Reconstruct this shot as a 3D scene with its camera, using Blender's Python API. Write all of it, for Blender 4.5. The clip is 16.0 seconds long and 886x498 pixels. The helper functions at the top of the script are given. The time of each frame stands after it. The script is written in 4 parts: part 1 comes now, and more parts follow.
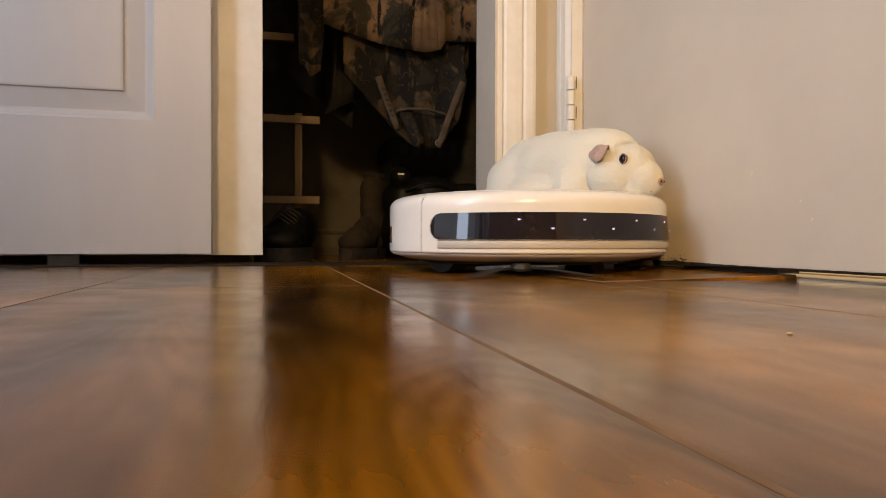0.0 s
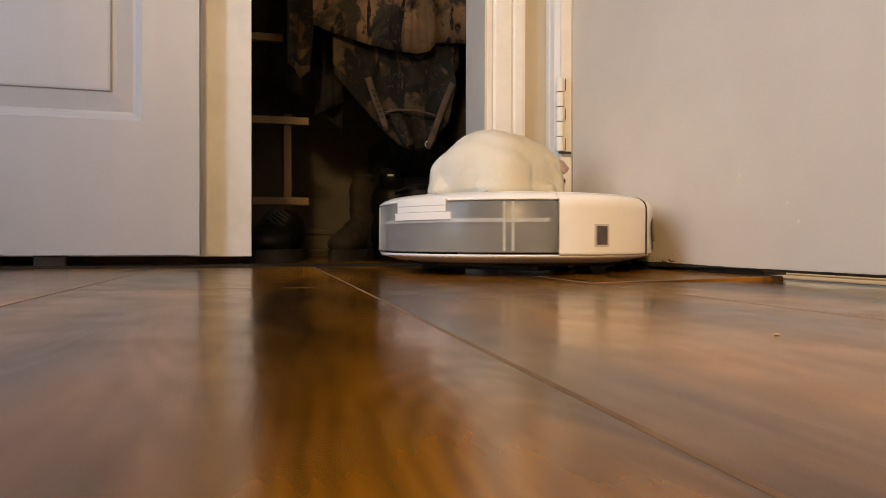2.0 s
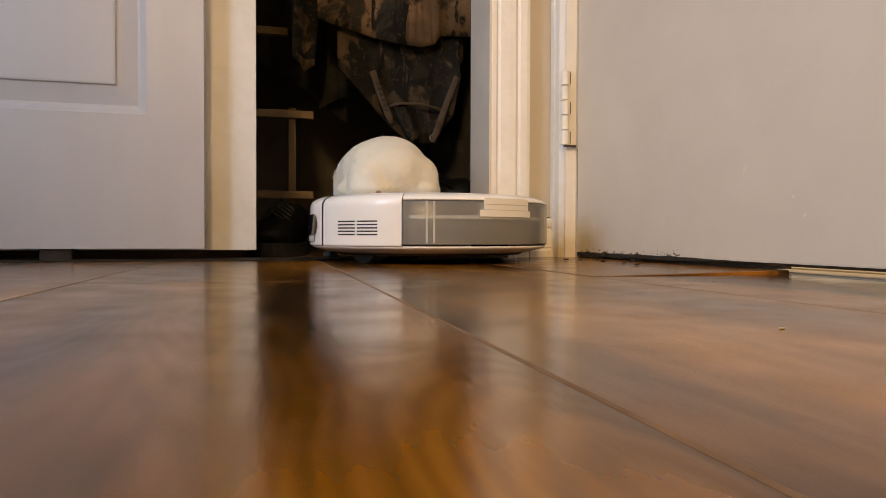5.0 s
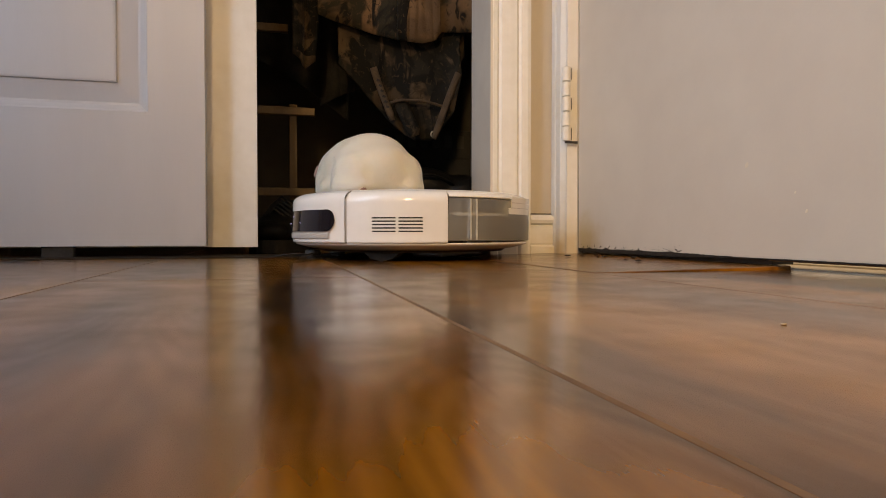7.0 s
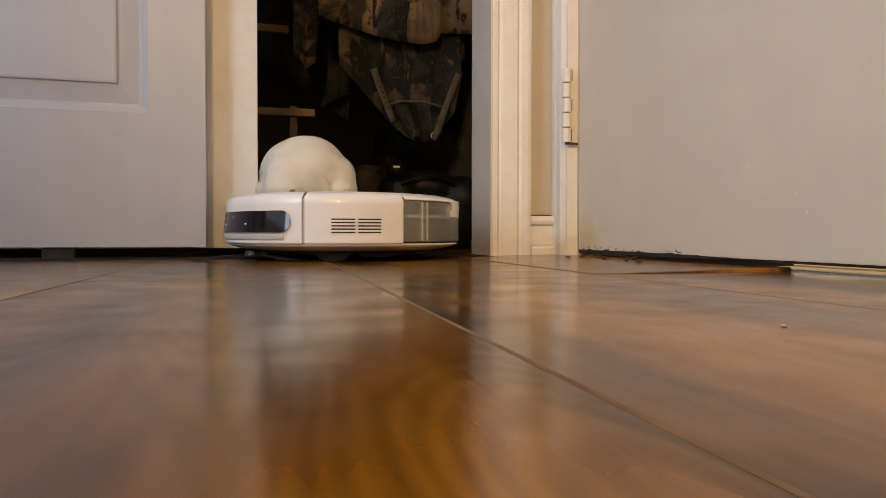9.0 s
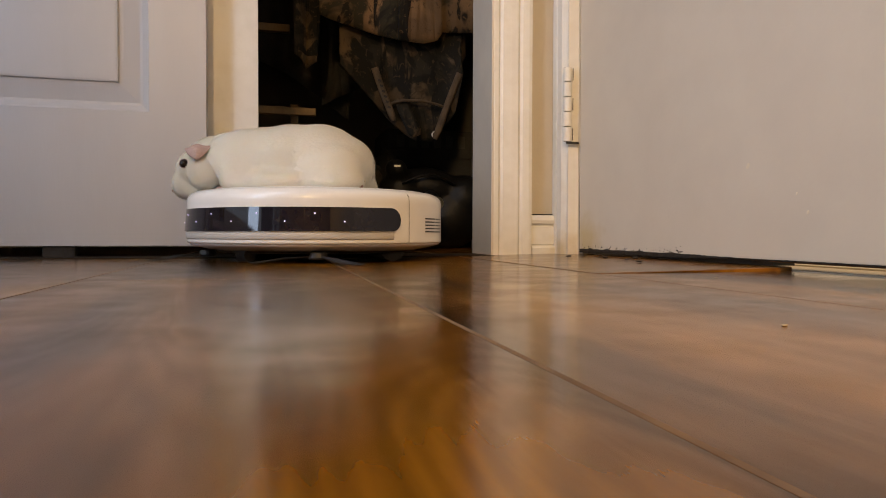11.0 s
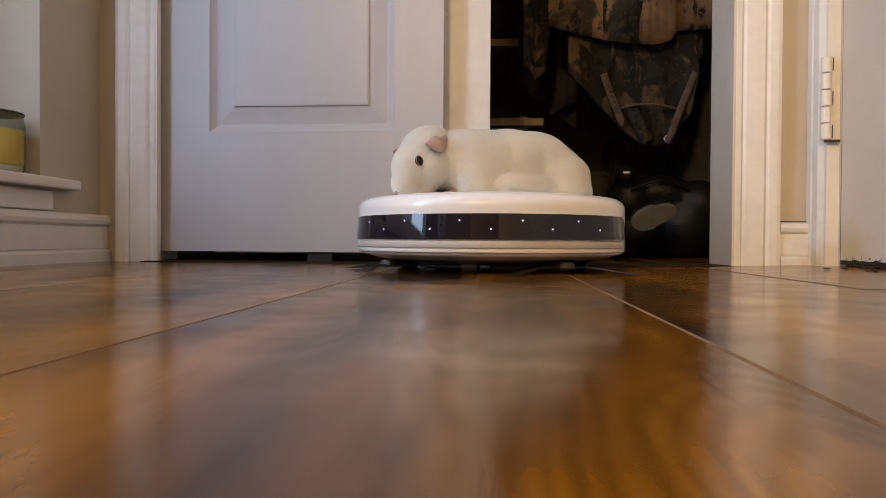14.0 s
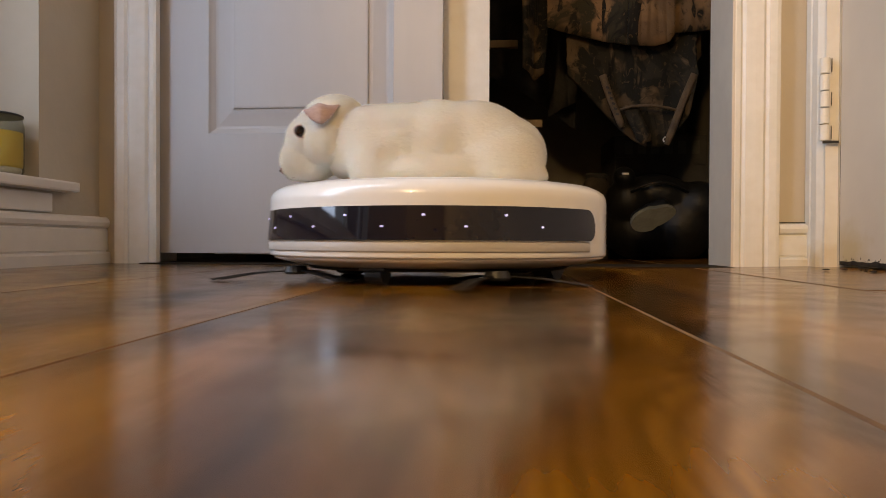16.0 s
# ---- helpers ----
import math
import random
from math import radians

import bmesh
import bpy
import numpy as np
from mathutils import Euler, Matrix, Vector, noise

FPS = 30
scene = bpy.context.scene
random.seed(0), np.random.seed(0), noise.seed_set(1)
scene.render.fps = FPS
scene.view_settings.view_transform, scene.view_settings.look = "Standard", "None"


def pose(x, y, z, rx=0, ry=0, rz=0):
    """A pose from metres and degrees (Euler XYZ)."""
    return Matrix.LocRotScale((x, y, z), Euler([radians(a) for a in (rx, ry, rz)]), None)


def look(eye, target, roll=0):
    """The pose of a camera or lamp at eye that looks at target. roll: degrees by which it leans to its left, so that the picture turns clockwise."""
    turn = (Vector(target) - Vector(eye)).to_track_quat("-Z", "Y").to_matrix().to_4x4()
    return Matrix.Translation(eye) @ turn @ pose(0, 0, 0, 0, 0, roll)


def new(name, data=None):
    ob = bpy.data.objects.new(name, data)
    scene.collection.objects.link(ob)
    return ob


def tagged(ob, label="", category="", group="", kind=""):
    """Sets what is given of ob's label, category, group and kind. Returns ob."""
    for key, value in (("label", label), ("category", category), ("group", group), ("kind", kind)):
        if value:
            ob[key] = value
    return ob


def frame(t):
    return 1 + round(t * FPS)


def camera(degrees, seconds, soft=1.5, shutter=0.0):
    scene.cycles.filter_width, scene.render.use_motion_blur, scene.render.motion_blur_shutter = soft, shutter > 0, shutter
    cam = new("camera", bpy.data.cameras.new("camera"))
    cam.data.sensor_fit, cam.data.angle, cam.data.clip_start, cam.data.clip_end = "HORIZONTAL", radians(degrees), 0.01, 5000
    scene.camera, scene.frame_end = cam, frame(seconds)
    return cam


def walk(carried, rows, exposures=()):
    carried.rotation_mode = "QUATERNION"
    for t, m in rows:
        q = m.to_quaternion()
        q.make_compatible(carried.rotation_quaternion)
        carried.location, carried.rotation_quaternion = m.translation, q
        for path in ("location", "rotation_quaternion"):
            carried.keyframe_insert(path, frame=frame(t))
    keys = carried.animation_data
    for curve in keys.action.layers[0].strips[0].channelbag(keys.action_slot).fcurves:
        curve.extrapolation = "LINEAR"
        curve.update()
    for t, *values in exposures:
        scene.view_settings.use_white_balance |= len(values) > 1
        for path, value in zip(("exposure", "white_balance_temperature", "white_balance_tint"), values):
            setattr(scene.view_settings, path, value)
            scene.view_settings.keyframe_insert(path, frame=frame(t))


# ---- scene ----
LENS = 67.68
cam = camera(LENS, 16.0, soft=0.9, shutter=0.5)
PATH = [
    (0, pose(-0.0014, 0.0000, 0.0337, 89.37, 0, -14.21) @ pose(0, 0, 0, 0, 0, 0.13)),
    (0.5, pose(-0.0014, 0.0000, 0.0337, 89.37, 0, -15.21) @ pose(0, 0, 0, 0, 0, 0.20)),
    (1, pose(-0.0014, 0.0000, 0.0337, 89.58, 0, -15.26) @ pose(0, 0, 0, 0, 0, 0.20)),
    (1.5, pose(-0.0014, 0.0000, 0.0337, 89.65, 0, -15.19) @ pose(0, 0, 0, 0, 0, 0.17)),
    (2, pose(-0.0014, 0.0000, 0.0337, 89.49, 0, -15.11) @ pose(0, 0, 0, 0, 0, 0.14)),
    (2.5, pose(-0.0014, 0.0000, 0.0337, 89.33, 0, -14.99) @ pose(0, 0, 0, 0, 0, 0.12)),
    (3, pose(-0.0014, 0.0000, 0.0337, 89.18, 0, -14.92) @ pose(0, 0, 0, 0, 0, 0.12)),
    (3.5, pose(-0.0014, 0.0000, 0.0337, 89.11, 0, -14.85) @ pose(0, 0, 0, 0, 0, 0.12)),
    (4, pose(-0.0014, 0.0000, 0.0337, 89.10, 0, -14.74) @ pose(0, 0, 0, 0, 0, 0.17)),
    (6.5, pose(-0.0014, 0.0000, 0.0337, 88.67, 0, -14.63) @ pose(0, 0, 0, 0, 0, 0.11)),
    (7, pose(-0.0014, 0.0000, 0.0337, 88.65, 0, -14.60) @ pose(0, 0, 0, 0, 0, 0.02)),
    (7.5, pose(-0.0014, 0.0000, 0.0337, 88.72, 0, -14.62) @ pose(0, 0, 0, 0, 0, 0.15)),
    (8, pose(-0.0014, 0.0000, 0.0337, 88.74, 0, -14.60) @ pose(0, 0, 0, 0, 0, 0.13)),
    (8.5, pose(-0.0014, 0.0000, 0.0337, 88.76, 0, -14.60) @ pose(0, 0, 0, 0, 0, 0.14)),
    (9, pose(-0.0014, 0.0000, 0.0337, 88.75, 0, -14.58) @ pose(0, 0, 0, 0, 0, 0.07)),
    (11.5, pose(-0.0014, 0.0000, 0.0337, 88.67, 0, -14.51) @ pose(0, 0, 0, 0, 0, 0.15)),
    (11.7, pose(-0.0021, -0.0006, 0.0339, 88.70, 0, -14.30) @ pose(0, 0, 0, 0, 0, 0.15)),
    (11.9, pose(-0.0036, -0.0018, 0.0341, 88.90, 0, -12.00) @ pose(0, 0, 0, 0, 0, 0.05)),
    (12, pose(-0.0044, -0.0024, 0.0343, 89.14, 0, -8.97) @ pose(0, 0, 0, 0, 0, -0.09)),
    (12.1, pose(-0.0051, -0.0030, 0.0344, 89.35, 0, -5.60) @ pose(0, 0, 0, 0, 0, -0.05)),
    (12.3, pose(-0.0067, -0.0043, 0.0347, 89.60, 0, 0.30) @ pose(0, 0, 0, 0, 0, 0.10)),
    (12.5, pose(-0.0082, -0.0055, 0.0349, 89.70, 0, 2.75) @ pose(0, 0, 0, 0, 0, 0.21)),
    (12.7, pose(-0.0089, -0.0061, 0.0351, 89.50, 0, 4.00) @ pose(0, 0, 0, 0, 0, 0.30)),
    (13, pose(-0.0089, -0.0061, 0.0351, 89.30, 0, 4.38) @ pose(0, 0, 0, 0, 0, 0.34)),
    (13.5, pose(-0.0089, -0.0061, 0.0351, 89.18, 0, 4.65) @ pose(0, 0, 0, 0, 0, 0.35)),
    (14, pose(-0.0089, -0.0061, 0.0351, 89.24, 0, 4.62) @ pose(0, 0, 0, 0, 0, 0.35)),
    (14.5, pose(-0.0089, -0.0061, 0.0351, 89.31, 0, 4.44) @ pose(0, 0, 0, 0, 0, 0.33)),
    (15, pose(-0.0089, -0.0061, 0.0351, 89.31, 0, 4.34) @ pose(0, 0, 0, 0, 0, 0.33)),
    (15.5, pose(-0.0089, -0.0061, 0.0351, 89.29, 0, 4.32) @ pose(0, 0, 0, 0, 0, 0.33)),
    (16, pose(-0.0089, -0.0061, 0.0351, 89.37, 0, 4.56) @ pose(0, 0, 0, 0, 0, 0.27)),
]
EXPOSURES = [(0.0, 0.05, 8300, 15), (1.5, 0.05, 8000, 15), (4.2, 0.05, 7800, 15), (6.3, -0.12, 7900, 15), (11.5, -0.12, 7900, 15),
             (12.5, 0.07, 6900, 15), (14.5, -0.02, 7500, 15), (16.0, -0.05, 8000, 15)]
walk(cam, PATH, EXPOSURES)

# ---------------------------------------------------------------- world and light
world = bpy.data.worlds.new("world")
scene.world = world
world.use_nodes = True
_wn = world.node_tree.nodes
_sky = _wn.new("ShaderNodeTexSky")
_sky.sky_type, _sky.sun_disc = "NISHITA", False
_sky.sun_elevation, _sky.sun_rotation = radians(25), radians(200)
_wn["Background"].inputs["Strength"].default_value = 0.08
world.node_tree.links.new(_sky.outputs[0], _wn["Background"].inputs["Color"])


def area_lamp(name, m, sx, sy, watts, colour):
    data = bpy.data.lights.new(name, "AREA")
    data.shape, data.size, data.size_y, data.energy, data.color = "RECTANGLE", sx, sy, watts, colour
    ob = new(name, data)
    ob.matrix_world = m
    return ob


# cool daylight by the low window of the left wall; warm light from an added, unseen lamp in the room round the corner,
# behind on the left
area_lamp("window_daylight", look((-0.733, 0.26, 0.90), (0.5, 0.28, 0.72)), 0.19, 1.45, 11.5, (0.46, 0.66, 1.0))
area_lamp("unseen_lamp_glow", look((-0.92, -2.60, 1.62), (-0.30, 0.5, 0.15)), 0.45, 0.45, 92.0, (1.0, 0.71, 0.37))


# ---------------------------------------------------------------- materials
def material(name, rough=0.5, metal=0.0, coat=0.0, spec=0.5):
    m = bpy.data.materials.new(name)
    m.use_nodes = True
    b = m.node_tree.nodes["Principled BSDF"]
    b.inputs["Roughness"].default_value, b.inputs["Metallic"].default_value = rough, metal
    b.inputs["Coat Weight"].default_value, b.inputs["Specular IOR Level"].default_value = coat, spec
    return m, m.node_tree.nodes, m.node_tree.links, b


def mottled(name, a, b, scale=8.0, rough=0.5, metal=0.0, bump=0.0, bump_scale=60.0, stretch=(1, 1, 1), coat=0.0, low=0.35, high=0.65, spec=0.5):
    """A surface of two near colours, mixed by noise at two sizes, with fine relief."""
    m, n, l, p = material(name, rough, metal, coat, spec)
    tc, mp = n.new("ShaderNodeTexCoord"), n.new("ShaderNodeMapping")
    mp.inputs["Scale"].default_value = stretch
    l.new(tc.outputs["Object"], mp.inputs[0])
    big, small, mix, ramp = n.new("ShaderNodeTexNoise"), n.new("ShaderNodeTexNoise"), n.new("ShaderNodeMath"), n.new("ShaderNodeValToRGB")
    big.inputs["Scale"].default_value, big.inputs["Detail"].default_value = scale, 3
    small.inputs["Scale"].default_value, small.inputs["Detail"].default_value = scale * 7, 4
    for t in (big, small):
        l.new(mp.outputs[0], t.inputs["Vector"])
    mix.operation = "MULTIPLY_ADD"
    mix.inputs[1].default_value = 0.35
    l.new(small.outputs[0], mix.inputs[0])
    scaled = n.new("ShaderNodeMath")
    scaled.operation = "MULTIPLY"
    scaled.inputs[1].default_value = 0.65
    l.new(big.outputs[0], scaled.inputs[0])
    l.new(scaled.outputs[0], mix.inputs[2])
    ramp.color_ramp.elements[0].position, ramp.color_ramp.elements[1].position = low, high
    ramp.color_ramp.elements[0].color, ramp.color_ramp.elements[1].color = (*a, 1), (*b, 1)
    l.new(mix.outputs[0], ramp.inputs[0])
    l.new(ramp.outputs[0], p.inputs["Base Color"])
    if bump:
        fine, bm_ = n.new("ShaderNodeTexNoise"), n.new("ShaderNodeBump")
        fine.inputs["Scale"].default_value, fine.inputs["Detail"].default_value = bump_scale, 3
        l.new(mp.outputs[0], fine.inputs["Vector"])
        bm_.inputs["Strength"].default_value, bm_.inputs["Distance"].default_value = bump, 0.002
        l.new(fine.outputs[0], bm_.inputs["Height"])
        l.new(bm_.outputs[0], p.inputs["Normal"])
    return m


def wood_planks():
    """Glossy laminate: brown figure with cathedral grain along y, different on each plank."""
    m, n, l, p = material("laminate_wood", 0.2, spec=0.37)
    tc, info, add = n.new("ShaderNodeTexCoord"), n.new("ShaderNodeObjectInfo"), n.new("ShaderNodeVectorMath")
    rnd = n.new("ShaderNodeVectorMath")
    rnd.operation = "SCALE"
    rnd.inputs[0].default_value = (7.3, 11.9, 3.1)
    l.new(info.outputs["Random"], rnd.inputs["Scale"])
    l.new(tc.outputs["Object"], add.inputs[0])
    l.new(rnd.outputs[0], add.inputs[1])
    flow = n.new("ShaderNodeMapping")
    flow.inputs["Scale"].default_value = (8.0, 1.7, 1.0)
    l.new(add.outputs[0], flow.inputs[0])
    base = n.new("ShaderNodeTexNoise")
    base.inputs["Scale"].default_value, base.inputs["Detail"].default_value, base.inputs["Distortion"].default_value = 1.1, 1.5, 0.4
    l.new(flow.outputs[0], base.inputs["Vector"])
    rings = n.new("ShaderNodeMath")
    rings.operation = "MULTIPLY"
    rings.inputs[1].default_value = 230.0
    l.new(base.outputs[0], rings.inputs[0])
    sine = n.new("ShaderNodeMath")
    sine.operation = "SINE"
    fibre_map = n.new("ShaderNodeMapping")
    fibre_map.inputs["Scale"].default_value = (150.0, 12.0, 1.0)
    l.new(add.outputs[0], fibre_map.inputs[0])
    fibre = n.new("ShaderNodeTexNoise")
    fibre.inputs["Scale"].default_value, fibre.inputs["Detail"].default_value = 1.0, 4
    l.new(fibre_map.outputs[0], fibre.inputs["Vector"])
    wobble = n.new("ShaderNodeMath")
    wobble.operation = "MULTIPLY_ADD"
    wobble.inputs[1].default_value = 4.5
    l.new(fibre.outputs[0], wobble.inputs[0])
    l.new(rings.outputs[0], wobble.inputs[2])
    l.new(wobble.outputs[0], sine.inputs[0])
    blotch_map = n.new("ShaderNodeMapping")
    blotch_map.inputs["Scale"].default_value = (17.0, 3.2, 1.0)
    l.new(add.outputs[0], blotch_map.inputs[0])
    blotch = n.new("ShaderNodeTexNoise")
    blotch.inputs["Scale"].default_value, blotch.inputs["Detail"].default_value = 1.0, 5
    l.new(blotch_map.outputs[0], blotch.inputs["Vector"])
    tone = n.new("ShaderNodeValToRGB")
    e = tone.color_ramp.elements
    e[0].position, e[0].color = 0.36, (0.024, 0.009, 0.0015, 1)
    e[1].position, e[1].color = 0.68, (0.33, 0.134, 0.012, 1)
    mid = e.new(0.5)
    mid.color = (0.145, 0.053, 0.0035, 1)
    l.new(blotch.outputs[0], tone.inputs[0])
    grain = n.new("ShaderNodeMapRange")
    grain.inputs[1].default_value, grain.inputs[2].default_value = -1, 1
    grain.inputs[3].default_value, grain.inputs[4].default_value = 0.76, 1.05
    l.new(sine.outputs[0], grain.inputs[0])
    mask_map = n.new("ShaderNodeMapping")
    mask_map.inputs["Scale"].default_value, mask_map.inputs["Location"].default_value = (7.0, 3.0, 1.0), (1.7, 0.4, 0.0)
    l.new(add.outputs[0], mask_map.inputs[0])
    mask = n.new("ShaderNodeTexNoise")
    mask.inputs["Scale"].default_value, mask.inputs["Detail"].default_value = 1.0, 1
    l.new(mask_map.outputs[0], mask.inputs["Vector"])
    strength = n.new("ShaderNodeMapRange")
    strength.inputs[1].default_value, strength.inputs[2].default_value = 0.46, 0.68
    strength.inputs[3].default_value, strength.inputs[4].default_value = 0.30, 1.0
    l.new(mask.outputs[0], strength.inputs[0])
    figure = n.new("ShaderNodeMix")
    figure.inputs[2].default_value = 0.95
    l.new(strength.outputs[0], figure.inputs[0])
    l.new(grain.outputs[0], figure.inputs[3])
    fib = n.new("ShaderNodeMapRange")
    fib.inputs[1].default_value, fib.inputs[2].default_value = 0.15, 0.85
    fib.inputs[3].default_value, fib.inputs[4].default_value = 0.66, 1.26
    l.new(fibre.outputs[0], fib.inputs[0])
    mul = n.new("ShaderNodeMath")
    mul.operation = "MULTIPLY"
    l.new(figure.outputs[0], mul.inputs[0])
    l.new(fib.outputs[0], mul.inputs[1])
    col = n.new("ShaderNodeVectorMath")
    col.operation = "SCALE"
    l.new(tone.outputs[0], col.inputs[0])
    l.new(mul.outputs[0], col.inputs["Scale"])
    l.new(col.outputs[0], p.inputs["Base Color"])
    haze = n.new("ShaderNodeTexNoise")
    haze.inputs["Scale"].default_value, haze.inputs["Detail"].default_value = 26.0, 4
    l.new(tc.outputs["Object"], haze.inputs["Vector"])
    hr = n.new("ShaderNodeMapRange")
    hr.inputs[1].default_value, hr.inputs[2].default_value = 0.3, 0.7
    hr.inputs[3].default_value, hr.inputs[4].default_value = 0.13, 0.25
    l.new(haze.outputs[0], hr.inputs[0])
    l.new(hr.outputs[0], p.inputs["Roughness"])
    worn = n.new("ShaderNodeMapRange")
    worn.inputs[1].default_value, worn.inputs[2].default_value = 0.72, 1.08
    worn.inputs[3].default_value, worn.inputs[4].default_value = 0.08, 0.28
    l.new(mul.outputs[0], worn.inputs[0])
    l.new(worn.outputs[0], p.inputs["Coat Weight"])
    p.inputs["Coat Roughness"].default_value = 0.22
    fleck_map, fleck, emboss = n.new("ShaderNodeMapping"), n.new("ShaderNodeTexNoise"), n.new("ShaderNodeBump")
    fleck_map.inputs["Scale"].default_value = (260.0, 36.0, 1.0)
    l.new(add.outputs[0], fleck_map.inputs[0])
    fleck.inputs["Scale"].default_value, fleck.inputs["Detail"].default_value = 1.0, 3
    l.new(fleck_map.outputs[0], fleck.inputs["Vector"])
    emboss.inputs["Strength"].default_value, emboss.inputs["Distance"].default_value = 0.22, 0.0003
    l.new(fleck.outputs[0], emboss.inputs["Height"])
    l.new(emboss.outputs[0], p.inputs["Normal"])
    return m


def camo_cloth(name, tan, olive, dark, share):
    """Woodland print: broad pale patches, dark leaf shapes and twigs; share is how much stays pale."""
    m, n, l, p = material(name, 0.8, spec=0.25)
    tc, mp = n.new("ShaderNodeTexCoord"), n.new("ShaderNodeMapping")
    mp.inputs["Scale"].default_value = (1.0, 1.0, 0.8)
    l.new(tc.outputs["Object"], mp.inputs[0])

    def field(scale, detail, bend, lo, hi, vector=None):
        t, r = n.new("ShaderNodeTexNoise"), n.new("ShaderNodeMapRange")
        t.inputs["Scale"].default_value, t.inputs["Detail"].default_value, t.inputs["Distortion"].default_value = scale, detail, bend
        l.new(vector or mp.outputs[0], t.inputs["Vector"])
        r.inputs[1].default_value, r.inputs[2].default_value = lo, hi
        l.new(t.outputs[0], r.inputs[0])
        return r.outputs[0]

    def over(under, colour, mask):
        mix = n.new("ShaderNodeMixRGB")
        l.new(mask, mix.inputs[0])
        if isinstance(under, tuple):
            mix.inputs[1].default_value = (*under, 1)
        else:
            l.new(under, mix.inputs[1])
        mix.inputs[2].default_value = (*colour, 1)
        return mix.outputs[0]

    lean = n.new("ShaderNodeMapping")
    lean.inputs["Rotation"].default_value, lean.inputs["Scale"].default_value = (0, radians(50), 0), (3.2, 1.0, 1.1)
    l.new(tc.outputs["Object"], lean.inputs[0])
    col = over(tan, tuple(c * 1.9 for c in tan), field(18, 5, 0.6, 0.45, 0.65))
    col = over(col, olive, field(9, 4, 1.2, share, share + 0.05))
    col = over(col, dark, field(15, 6, 1.8, share + 0.02, share + 0.08))
    col = over(col, tuple(c * 0.5 for c in dark), field(8, 3, 1.0, 0.58, 0.62, lean.outputs[0]))
    col = over(col, tuple(c * 0.7 for c in tan), field(60, 4, 2.0, 0.60, 0.68))
    l.new(col, p.inputs["Base Color"])
    weave, bump = n.new("ShaderNodeTexNoise"), n.new("ShaderNodeBump")
    weave.inputs["Scale"].default_value = 240.0
    l.new(tc.outputs["Object"], weave.inputs["Vector"])
    bump.inputs["Strength"].default_value, bump.inputs["Distance"].default_value = 0.3, 0.002
    l.new(weave.outputs[0], bump.inputs["Height"])
    l.new(bump.outputs[0], p.inputs["Normal"])
    return m


def smoky_plastic(name, colour, through_, rough):
    """Tinted see-through plastic: a clear layer mixed with a hazy one."""
    m, n, l, p = material(name, rough)
    p.inputs["Base Color"].default_value = (*colour, 1)
    glass, mix = n.new("ShaderNodeBsdfTransparent"), n.new("ShaderNodeMixShader")
    glass.inputs[0].default_value = (0.80, 0.83, 0.83, 1)
    mix.inputs[0].default_value = through_
    l.new(p.outputs[0], mix.inputs[1])
    l.new(glass.outputs[0], mix.inputs[2])
    l.new(mix.outputs[0], n["Material Output"].inputs["Surface"])
    return m


def glowing(name, colour, strength):
    m, n, l, p = material(name, 0.4)
    p.inputs["Base Color"].default_value = (*colour, 1)
    p.inputs["Emission Color"].default_value, p.inputs["Emission Strength"].default_value = (*colour, 1), strength
    return m


WOOD = wood_planks()
# camouflage colours are kept low: closet shade is put into the cloth
CAMO = camo_cloth("shaded_tan_camouflage", (0.090, 0.055, 0.029), (0.022, 0.019, 0.011), (0.008, 0.0065, 0.005), 0.50)
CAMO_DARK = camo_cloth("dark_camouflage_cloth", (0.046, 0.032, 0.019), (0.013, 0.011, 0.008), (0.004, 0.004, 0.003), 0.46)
CAMO_TRIM = mottled("shaded_tan_trim", (0.040, 0.028, 0.018), (0.085, 0.060, 0.038), 40, 0.8, bump=0.3, bump_scale=220)
WHITE = mottled("white_gloss_paint", (0.70, 0.68, 0.65), (0.78, 0.76, 0.73), 5, 0.38, bump=0.06, bump_scale=90)
WHITE_OLD = mottled("aged_cream_paint", (0.66, 0.635, 0.575), (0.74, 0.725, 0.685), 9, 0.42, bump=0.12, bump_scale=70, low=0.3, high=0.55)
# front leaf tone: darker and cooler than the other whites
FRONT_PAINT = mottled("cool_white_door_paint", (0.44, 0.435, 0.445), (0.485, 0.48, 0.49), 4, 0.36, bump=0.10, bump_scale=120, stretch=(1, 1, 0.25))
DOOR_PAINT = mottled("beige_white_door_paint", (0.56, 0.495, 0.42), (0.62, 0.555, 0.47), 3, 0.5, bump=0.08, bump_scale=160)


